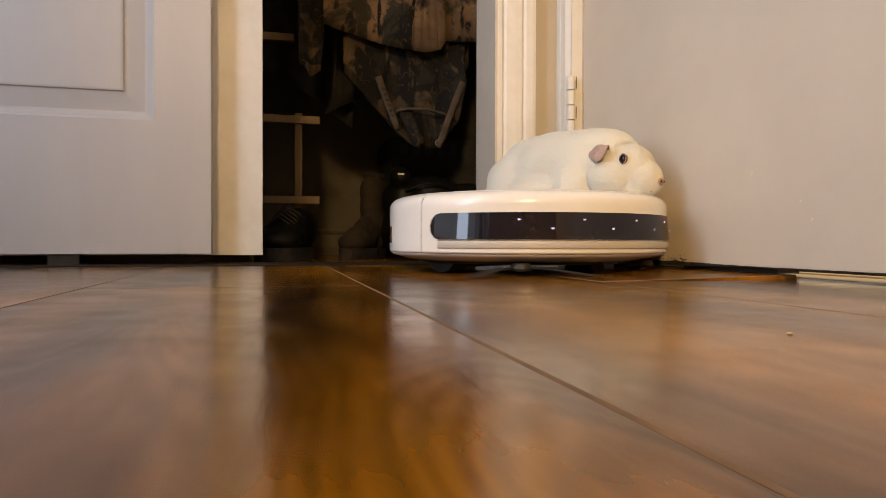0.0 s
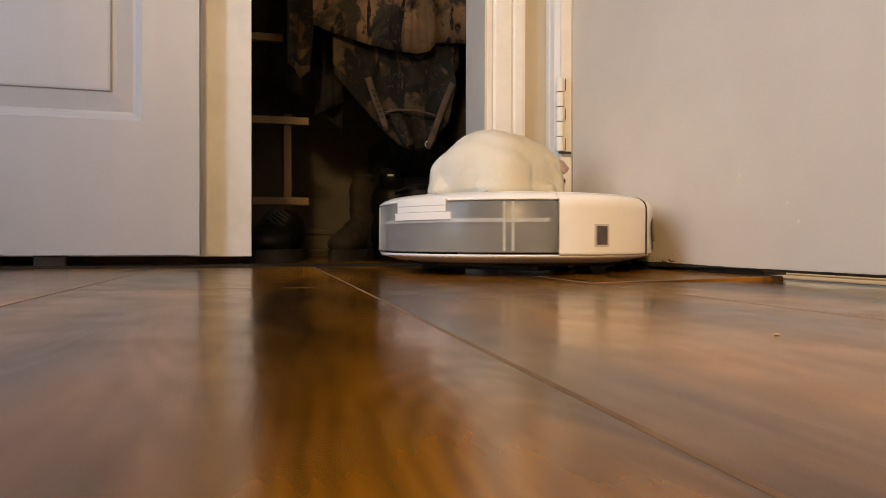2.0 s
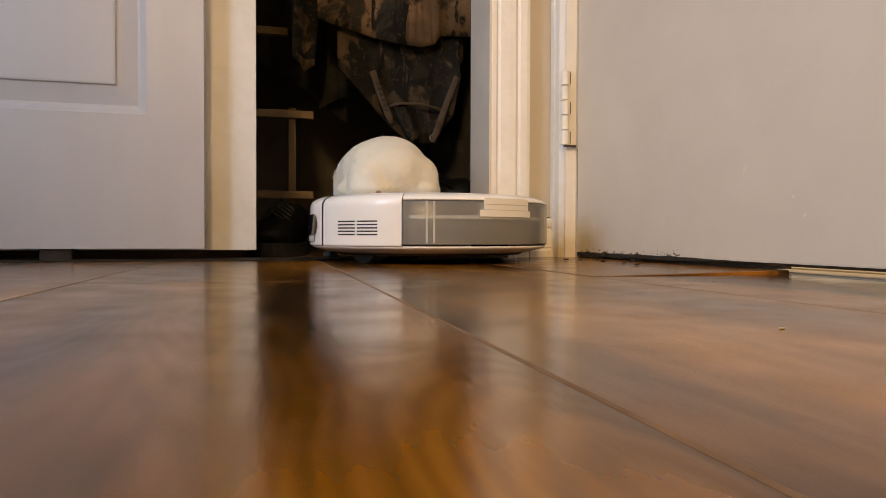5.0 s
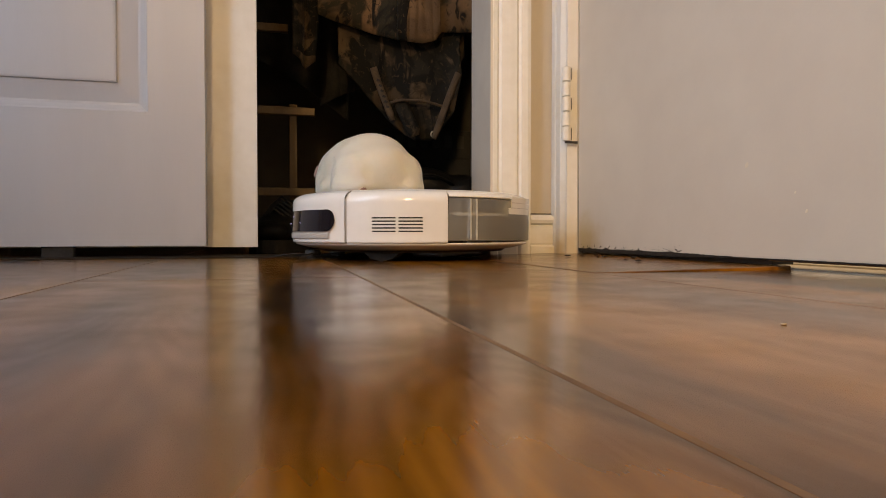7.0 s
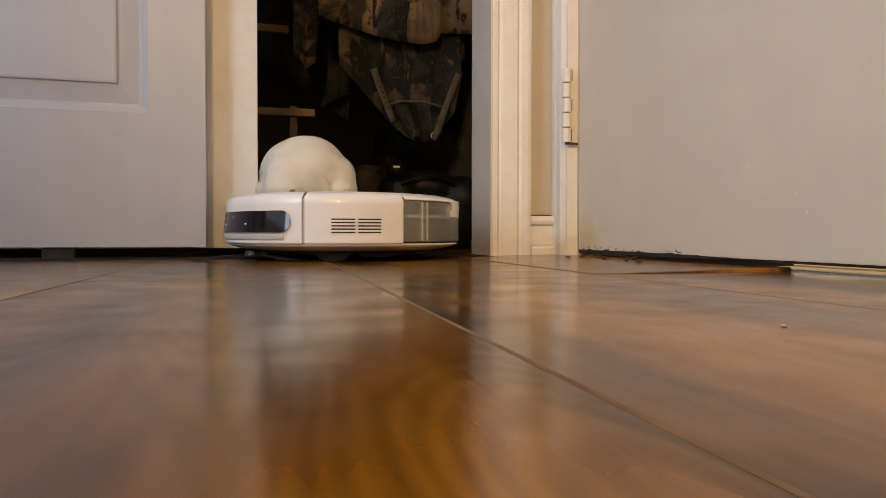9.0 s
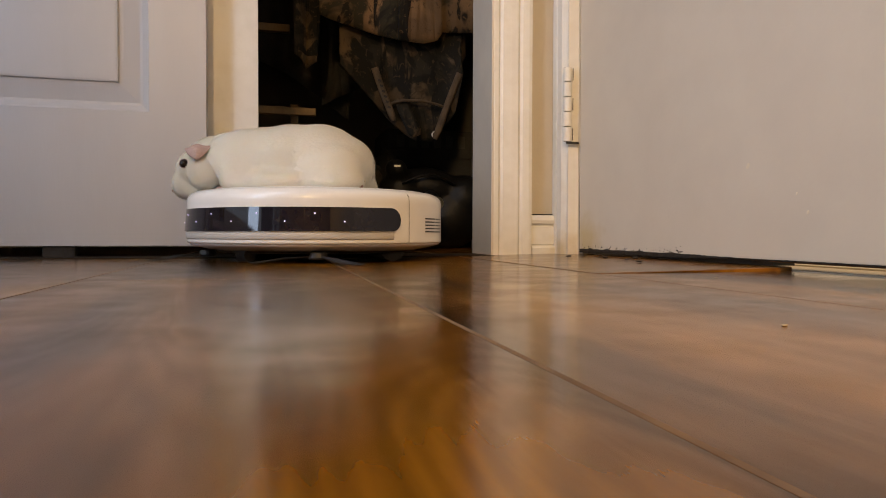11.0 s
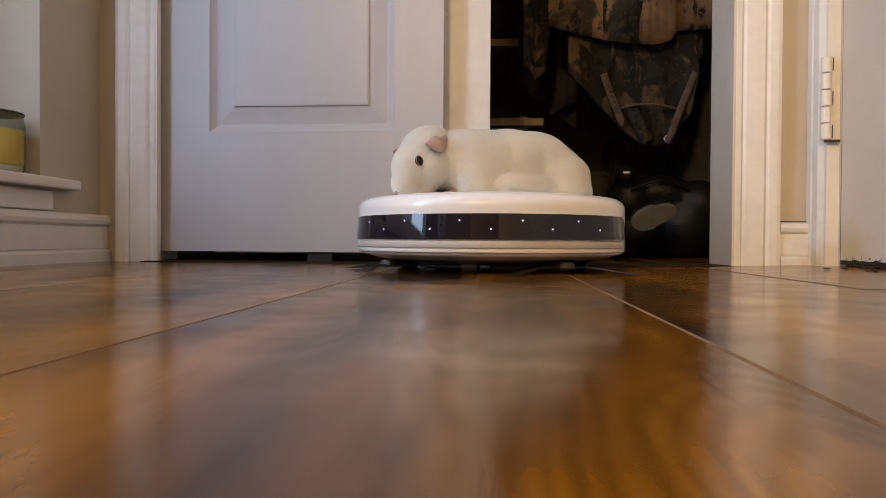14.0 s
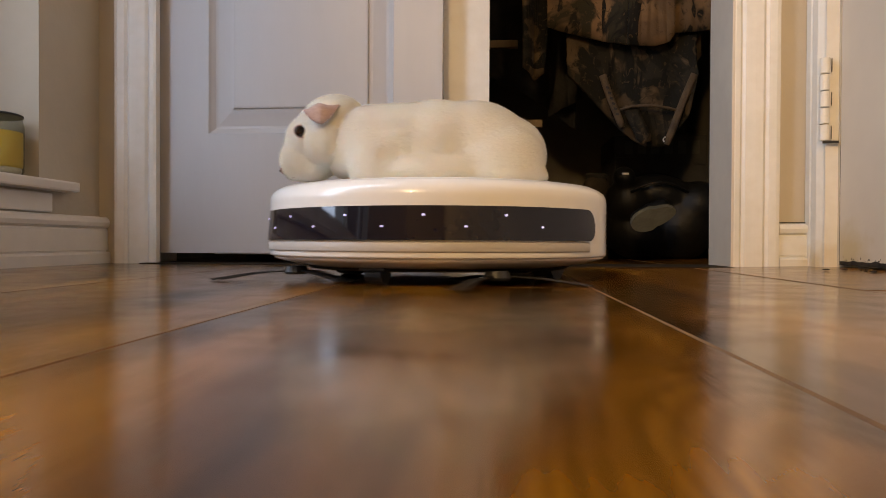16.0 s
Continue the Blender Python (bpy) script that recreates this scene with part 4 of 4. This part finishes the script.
def guinea_pig():
    pig = thing("guinea_pig", Matrix(), "white short-haired guinea pig crouching on the robot vacuum", "guinea pig")
    sides = []
    for sx in (-1, 1):      # thigh, hip spread on the lid, shoulder, elbow
        sides += [((sx * 0.034, -0.078, 0.029), (0.028, 0.043, 0.030)), ((sx * 0.033, -0.080, 0.010), (0.032, 0.045, 0.018)), ((sx * 0.033, -0.020, 0.012), (0.032, 0.060, 0.018)),
                  ((sx * 0.031, 0.036, 0.026), (0.022, 0.030, 0.028)), ((sx * 0.030, 0.034, 0.010), (0.024, 0.030, 0.014))]
    body = blob("body", [((0, -0.084, 0.034), (0.048, 0.044, 0.039)), ((0, -0.056, 0.042), (0.055, 0.056, 0.0445)), ((0, -0.022, 0.042), (0.056, 0.062, 0.0450)), ((0, 0.012, 0.0415), (0.052, 0.060, 0.0425)),
                         ((0, 0.040, 0.042), (0.047, 0.050, 0.0405)), ((0, 0.060, 0.043), (0.041, 0.038, 0.036)), ((0, 0.066, 0.042), (0.036, 0.030, 0.034)), *sides], FUR, pig, "plump cream white body", smoothing=20, fur=80000, seed=2, floor_z=0.0015)
    head = blob("head", [((0, -0.002, -0.001), (0.0335, 0.037, 0.0320)), ((0, 0.018, -0.001), (0.0285, 0.030, 0.0275)), ((0, 0.036, -0.009), (0.0200, 0.0245, 0.0220)), ((0, 0.046, -0.011), (0.0145, 0.0155, 0.0165)),
                         ((0, 0.025, -0.022), (0.0215, 0.028, 0.0160)), ((0.019, 0.005, -0.012), (0.0195, 0.028, 0.0235)), ((-0.019, 0.005, -0.012), (0.0195, 0.028, 0.0235))],
                FUR, pig, "blunt white head", voxel=0.0026, smoothing=5, m=pose(0, 0.071, 0.053), fur=30000, seed=3)
    for sx in (-1, 1):
        ear(head, sx)
        bm = ball(bmesh.new(), (0, 0, 0), (0.0040, 0.0060, 0.0058), segs=18)
        eye = part("eye", bm, EYE, head, "shiny dark eye", smooth=True, m=pose(sx * 0.0262, 0.0245, 0.0085, 0, 0, -sx * 24))
        part("eyelid", tube([(sx * 0.0010, 0.0061 * math.cos(k), 0.0059 * math.sin(k)) for k in [2 * math.pi * j / 18 for j in range(19)]], 0.0006, 6), EAR_SKIN, eye, smooth=True)
    part("nose", ball(bmesh.new(), (0, 0.0600, -0.0085), (0.0058, 0.0030, 0.0042)), SKIN, head, "pink nose", smooth=True)
    for sx in (-1, 1):
        part("nostril", ball(bmesh.new(), (sx * 0.0030, 0.0622, -0.0078), (0.0012, 0.0012, 0.0016), segs=10), EYE, head)
    part("mouth", tube([(-0.008, 0.0545, -0.0205), (0, 0.0590, -0.0185), (0.008, 0.0545, -0.0205)], 0.0008, 6), SKIN, head)
    for sx in (-1, 1):
        for y, nm in ((0.052, "front_foot"), (-0.108, "hind_foot")):
            foot = ball(bmesh.new(), (0, 0, 0.0055), (0.0075, 0.0150, 0.0055))
            for t in range(3):
                ball(foot, ((t - 1) * 0.0048, 0.0135, 0.0035), (0.0026, 0.0070, 0.0032), segs=10)
            part(nm, foot, SKIN, pig, "small pink foot", smooth=True, m=pose(sx * (0.022 if y > 0 else 0.034), y, 0))
    return pig, head


PIG, PIG_HEAD = guinea_pig()

# ---------------------------------------------------------------- inside the closet


def cloth(x0, x1, z_top, z_low, y, amp=0.014, waves=4.5, thick=0.004, seed=0, nx=60, nz=40, lean=0.0):
    """A hanging piece of cloth with folds; z_low is a function of 0..1 across it."""
    bm = bmesh.new()
    grid = []
    for j in range(nz + 1):
        v = j / nz
        line = []
        for i in range(nx + 1):
            u = i / nx
            zb = z_low(u)
            z = z_top + (zb - z_top) * v
            x = x0 + (x1 - x0) * u
            f = noise.noise(Vector((u * waves * 1.7 + seed * 3.1, v * 1.6, seed))) + 0.6 * math.sin(u * waves * 2.2 + seed + 1.3 * v) + 0.35 * noise.noise(Vector((u * 9, v * 7, seed + 4)))
            line.append(bm.verts.new((x + 0.006 * noise.noise(Vector((v * 5, u * 3, seed + 9))), y + amp * f + lean * v, z)))
        grid.append(line)
    for a, b in zip(grid, grid[1:]):
        for i in range(nx):
            bm.faces.new((a[i], a[i + 1], b[i + 1], b[i]))
    return bm, thick


def cloth_part(name, parent, mat, label, *a, **k):
    bm, thick = cloth(*a, **k)
    ob = part(name, bm, mat, parent, label, smooth=True)
    s = ob.modifiers.new("thick", "SOLIDIFY")
    s.thickness = thick
    return ob


def along(*knots):
    """A smooth height across a hem, through (share, height) knots."""
    us, zs = [k[0] for k in knots], [k[1] for k in knots]
    return lambda u: float(np.interp(u, us, zs))


def strap_part(parent, a, b, width, mat, label):
    """A flat sewn strap from a to b with a blunt tip."""
    a, b = Vector(a), Vector(b)
    d = (b - a).normalized()
    side = d.cross(Vector((0, 1, 0))).normalized() * width / 2
    bm = bmesh.new()
    rings = []
    for k in range(9):
        u = k / 8
        c = a.lerp(b, u) + Vector((0, 0.004 * math.sin(5 * u), 0))
        w = side * (1.0 if u < 0.95 else 0.6)
        rings.append([bm.verts.new(c - w), bm.verts.new(c - w * 0.5 + Vector((0, -0.0015, 0))), bm.verts.new(c + w * 0.5 + Vector((0, -0.0015, 0))), bm.verts.new(c + w)])
    for p, q in zip(rings, rings[1:]):
        for j in range(3):
            bm.faces.new((p[j], p[j + 1], q[j + 1], q[j]))
    ob = part("strap", bm, mat, parent, label, smooth=True)
    ob.modifiers.new("thick", "SOLIDIFY").thickness = 0.002
    return ob


jacket = thing("camouflage_jacket", pose(0, 0, 0), "tan camouflage hunting jacket hanging in the dark closet", "jacket")
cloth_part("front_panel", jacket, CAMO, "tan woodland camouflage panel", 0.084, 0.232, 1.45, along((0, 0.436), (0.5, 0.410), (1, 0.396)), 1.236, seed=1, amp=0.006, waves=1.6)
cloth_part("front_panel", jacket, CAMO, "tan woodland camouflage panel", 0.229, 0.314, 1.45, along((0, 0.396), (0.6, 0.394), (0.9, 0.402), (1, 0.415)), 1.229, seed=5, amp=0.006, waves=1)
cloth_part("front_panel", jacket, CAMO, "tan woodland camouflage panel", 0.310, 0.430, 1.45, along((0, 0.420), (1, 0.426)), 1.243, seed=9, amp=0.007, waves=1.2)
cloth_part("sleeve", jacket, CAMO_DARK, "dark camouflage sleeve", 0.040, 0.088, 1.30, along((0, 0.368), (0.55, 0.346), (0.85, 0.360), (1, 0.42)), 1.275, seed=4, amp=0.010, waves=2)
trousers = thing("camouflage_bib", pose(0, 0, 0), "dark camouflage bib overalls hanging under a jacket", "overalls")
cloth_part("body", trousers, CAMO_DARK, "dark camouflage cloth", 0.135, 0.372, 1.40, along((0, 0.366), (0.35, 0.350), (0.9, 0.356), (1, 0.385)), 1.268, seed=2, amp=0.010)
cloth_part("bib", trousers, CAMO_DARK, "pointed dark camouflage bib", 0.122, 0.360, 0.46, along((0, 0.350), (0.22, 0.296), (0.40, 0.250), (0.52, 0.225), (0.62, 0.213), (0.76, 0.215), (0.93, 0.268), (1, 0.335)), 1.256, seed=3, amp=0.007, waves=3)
part("piping", tube([(0.214, 1.240, 0.279), (0.240, 1.236, 0.286), (0.275, 1.235, 0.287), (0.305, 1.237, 0.282), (0.326, 1.241, 0.277)], 0.0028, 6), CAMO_TRIM, trousers, "tan piping", smooth=True)
for (xa, za), (xb, zb), wd in (((0.353, 0.345), (0.300, 0.214), 0.012), ((0.236, 0.292), (0.264, 0.218), 0.026)):
    strap = strap_part(trousers, (xa, 1.243, za), (xb, 1.233, zb), wd, CAMO_TRIM if wd < 0.02 else CAMO_DARK, "camouflage strap with a metal eyelet")
    part("eyelet", tube([(xb + 0.0052 * math.cos(k), 1.2295, zb + 0.009 + 0.0052 * math.sin(k)) for k in [2 * math.pi * j / 16 for j in range(17)]], 0.0013, 6), STEEL, strap, "metal eyelet", smooth=True)
tape = strap_part(trousers, (0.186, 1.240, 0.345), (0.221, 1.236, 0.246), 0.012, CAMO_TRIM, "pale printed tape")
for k in range(7):          # print on the tape that cannot be read
    c = Vector((0.186, 1.2345, 0.345)).lerp(Vector((0.221, 1.2305, 0.246)), 0.25 + 0.1 * k)
    part("printed_bar", block(-0.003, -0.0006, -0.002, 0.003, 0.0006, 0.002), CARD, tape, m=pose(c.x, c.y, c.z, 0, 20, 0))

coat = thing("dark_coat", pose(0, 0, 0), "black coat hanging in the dark closet", "coat")
cloth_part("body", coat, DARK_CLOTH, "", -0.20, 0.16, 1.45, lambda u: 0.33 + 0.07 * math.sin(4 * u), 1.430, seed=7, amp=0.02)
cloth_part("sleeve", coat, DARK_CLOTH, "", 0.10, 0.20, 1.40, lambda u: 0.30 + 0.05 * u, 1.400, seed=8, amp=0.014, waves=2)

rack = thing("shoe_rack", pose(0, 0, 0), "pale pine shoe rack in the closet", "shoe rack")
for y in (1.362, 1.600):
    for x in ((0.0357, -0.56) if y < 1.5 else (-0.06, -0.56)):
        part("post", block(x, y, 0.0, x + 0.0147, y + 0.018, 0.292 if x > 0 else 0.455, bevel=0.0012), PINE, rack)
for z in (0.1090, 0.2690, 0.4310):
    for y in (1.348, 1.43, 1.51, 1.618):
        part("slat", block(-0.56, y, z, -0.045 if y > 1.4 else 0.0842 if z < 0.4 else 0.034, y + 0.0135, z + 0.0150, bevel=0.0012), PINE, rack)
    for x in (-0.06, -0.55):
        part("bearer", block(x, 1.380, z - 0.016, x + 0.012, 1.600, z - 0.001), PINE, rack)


def shoe(m, length, height, shaft, mat, sole_mat, label, name="shoe", laces=False):
    """A shoe or boot, toe to +y: sole, upper in one skin, opening and, for some, laces."""
    t = thing(name, m, label, "boot" if name == "boot" else "shoe", "footwear in the closet")
    outline = []
    for k in range(28):
        a = 2 * math.pi * k / 28
        w = 0.046 + 0.006 * math.sin(a) if math.sin(a) > 0 else 0.038
        outline.append((w * math.cos(a), length / 2 * math.sin(a)))
    part("sole", extruded(outline, "z", 0.0, 0.022), sole_mat, t, "rubber sole")
    balls = [((0, length * 0.29, 0.034), (0.042, length * 0.19, 0.024)), ((0, length * 0.14, 0.042), (0.041, length * 0.22, 0.030)), ((0, -length * 0.02, 0.052), (0.037, length * 0.22, 0.040)), ((0, -length * 0.28, 0.056), (0.036, length * 0.18, 0.046))]
    z = 0.08
    while z < shaft:
        balls.append(((0, -length * 0.24, z), (0.040 + 0.1 * z * 0.2, 0.052 + 0.1 * z * 0.2, 0.045)))
        z += 0.035
    upper = blob("upper", balls, mat, t, "", voxel=0.006, smoothing=4)
    if name == "boot":
        part("opening", lathe([(0.0, 0.0), (0.026, 0.0), (0.032, 0.004), (0.035, 0.0), (0.034, -0.008)], steps=20), DARK_CLOTH, upper, m=pose(0, -length * 0.24, shaft + 0.020))
    if laces:
        for k in range(5):
            y = length * (0.02 + 0.05 * k)
            part("lace", tube([(-0.024, y, 0.083 - 0.006 * k), (0, y + 0.006, 0.102 - 0.006 * k), (0.024, y, 0.083 - 0.006 * k)], 0.0022, 6), sole_mat, t)
    return t


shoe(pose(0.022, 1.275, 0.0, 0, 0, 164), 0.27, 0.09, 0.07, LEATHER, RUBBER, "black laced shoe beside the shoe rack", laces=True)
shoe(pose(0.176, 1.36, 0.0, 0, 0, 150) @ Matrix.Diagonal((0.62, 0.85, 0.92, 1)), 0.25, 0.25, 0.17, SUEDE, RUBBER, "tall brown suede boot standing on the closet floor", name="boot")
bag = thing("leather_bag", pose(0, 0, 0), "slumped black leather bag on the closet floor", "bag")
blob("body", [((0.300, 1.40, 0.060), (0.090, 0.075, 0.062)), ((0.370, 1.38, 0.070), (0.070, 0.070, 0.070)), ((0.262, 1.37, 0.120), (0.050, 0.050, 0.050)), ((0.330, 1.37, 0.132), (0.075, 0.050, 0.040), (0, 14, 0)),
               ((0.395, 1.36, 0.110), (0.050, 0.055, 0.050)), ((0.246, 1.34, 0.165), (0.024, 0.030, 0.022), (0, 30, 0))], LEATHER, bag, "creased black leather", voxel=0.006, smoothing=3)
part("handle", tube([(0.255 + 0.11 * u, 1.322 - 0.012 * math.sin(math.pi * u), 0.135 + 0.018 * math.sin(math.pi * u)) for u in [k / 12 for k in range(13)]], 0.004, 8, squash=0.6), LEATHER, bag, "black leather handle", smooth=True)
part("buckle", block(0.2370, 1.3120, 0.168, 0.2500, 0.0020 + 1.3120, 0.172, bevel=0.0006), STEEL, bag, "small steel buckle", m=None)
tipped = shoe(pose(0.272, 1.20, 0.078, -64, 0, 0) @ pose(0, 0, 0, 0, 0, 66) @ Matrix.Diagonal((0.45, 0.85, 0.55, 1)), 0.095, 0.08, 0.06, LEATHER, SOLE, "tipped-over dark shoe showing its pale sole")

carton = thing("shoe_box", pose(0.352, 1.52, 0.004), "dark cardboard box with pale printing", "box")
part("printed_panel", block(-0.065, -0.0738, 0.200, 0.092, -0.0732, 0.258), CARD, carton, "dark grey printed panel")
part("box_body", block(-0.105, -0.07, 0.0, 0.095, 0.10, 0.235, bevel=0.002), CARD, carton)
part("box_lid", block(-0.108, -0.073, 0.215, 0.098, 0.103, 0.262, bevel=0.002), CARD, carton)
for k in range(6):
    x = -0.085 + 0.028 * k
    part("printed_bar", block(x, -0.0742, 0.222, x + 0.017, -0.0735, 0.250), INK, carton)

# ---------------------------------------------------------------- sill, lamp, small bits
candle = thing("candle_jar", pose(-0.652, 0.789, 0.1165), "glass jar candle with yellow wax and a dark lid", "candle")
jar = part("jar", lathe([(0.0, 0.0005), (0.033, 0.0005), (0.0370, 0.006), (0.0375, 0.064), (0.0352, 0.0735), (0.0352, 0.0755)], steps=36), JAR_GLASS, candle, "clear glass jar", smooth=True)
jar.visible_shadow = False
part("jar_base", lathe([(0.0, 0.001), (0.030, 0.001), (0.0345, 0.006), (0.0345, 0.0105), (0.0, 0.0110)], steps=36), CREAM, candle, "thick pale base", smooth=True)
part("wax", lathe([(0.0, 0.0112), (0.0350, 0.0112), (0.0358, 0.014), (0.0358, 0.0560), (0.030, 0.0550), (0.0, 0.0540)], steps=36), WAX, candle, "yellow wax", smooth=True)
part("lid", lathe([(0.0, 0.0757), (0.0362, 0.0757), (0.0366, 0.0765), (0.0366, 0.0782), (0.035, 0.0790), (0.0, 0.0792)], steps=36), DARK_PLASTIC, candle, "thin dark lid")

# unseen lamp, added as the source of the warm room light
lamp = thing("unseen_lamp", pose(-0.92, -2.78, 1.80), "unseen low pendant lamp added for the warm room light", "pendant lamp")
part("cord", tube([(0, 0, -0.001), (0, 0, CEIL_Z - 1.801)], 0.003, 8), DARK_PLASTIC, lamp, "thin dark cord")
part("base", lathe([(0.0, 0.0), (0.17, 0.0), (0.175, -0.012), (0.165, -0.025), (0.0, -0.025)], steps=40), WHITE, lamp)
part("diffuser", lathe([(0.155, -0.025), (0.150, -0.045), (0.11, -0.062), (0.0, -0.068)], steps=40), LAMP_GLASS, lamp, "warm glowing diffuser", smooth=True)

_r = random.Random(11)
for x, y, s in ((0.181, 0.203, 0.0009), (0.330, 0.44, 0.0008)):
    bm = ball(bmesh.new(), (0, 0, s * 0.45), (s * 1.5, s, s * 0.5), segs=10)
    tagged(part("crumb", bm, CRUMB, None, m=pose(x, y, 0.0)), "pale crumb lying on the floor", "crumb", "crumbs on the floor")
bits = bmesh.new()
for k in range(14):
    x, y, s = 0.405 + _r.uniform(-0.03, 0.04), 0.69 + _r.uniform(-0.05, 0.16), _r.uniform(0.0012, 0.0035)
    ball(bits, (x, y, 0.0035 + s * 0.3), (s * 1.8, s, s * 0.35), Euler((0, 0, _r.uniform(0, 3))), segs=8)
tagged(part("debris", bits, GRIME, None), "dark dry bits of dirt by the door", "debris", kind="stuff")

# ---------------------------------------------------------------- what moves


def motions():
    walk(VACUUM, [(t, pose(x, y, 0.0, 0, 0, a)) for t, x, y, a in VACUUM_WAY])
    walk(PIG, [(t, pose(x, y, TOP_Z, 0, 0, a)) for t, x, y, a in PIG_WAY])
    walk(PIG_HEAD, [(t, pose(0, y, z, up, 0, side)) for t, up, side, y, z in HEAD_WAY])
    for hub, sx in BRUSHES:
        walk(hub, [(k * 0.2, pose(sx * 0.098, 0.098, 0, 0, 0, sx * 80 * k)) for k in range(81)])


# nod, turn, forward place and height of the head
HEAD_WAY = [(0.0, -14, 14, 0.072, 0.036), (0.5, -12, 22, 0.078, 0.031), (1.0, -14, 24, 0.077, 0.034), (1.5, -36, -4, 0.062, 0.042), (2.5, -40, -10, 0.070, 0.043), (4.0, -46, -14, 0.070, 0.038),
            (9.0, -46, -10, 0.074, 0.038), (11.3, -30, 10, 0.094, 0.041), (12.5, -34, 12, 0.098, 0.039), (13.0, -34, 16, 0.098, 0.042), (13.5, -42, 6, 0.086, 0.050), (14.0, -44, 8, 0.088, 0.049),
            (14.5, -44, 8, 0.089, 0.053), (15.0, -42, 6, 0.087, 0.058), (16.0, -34, 3, 0.085, 0.058)]
motions()
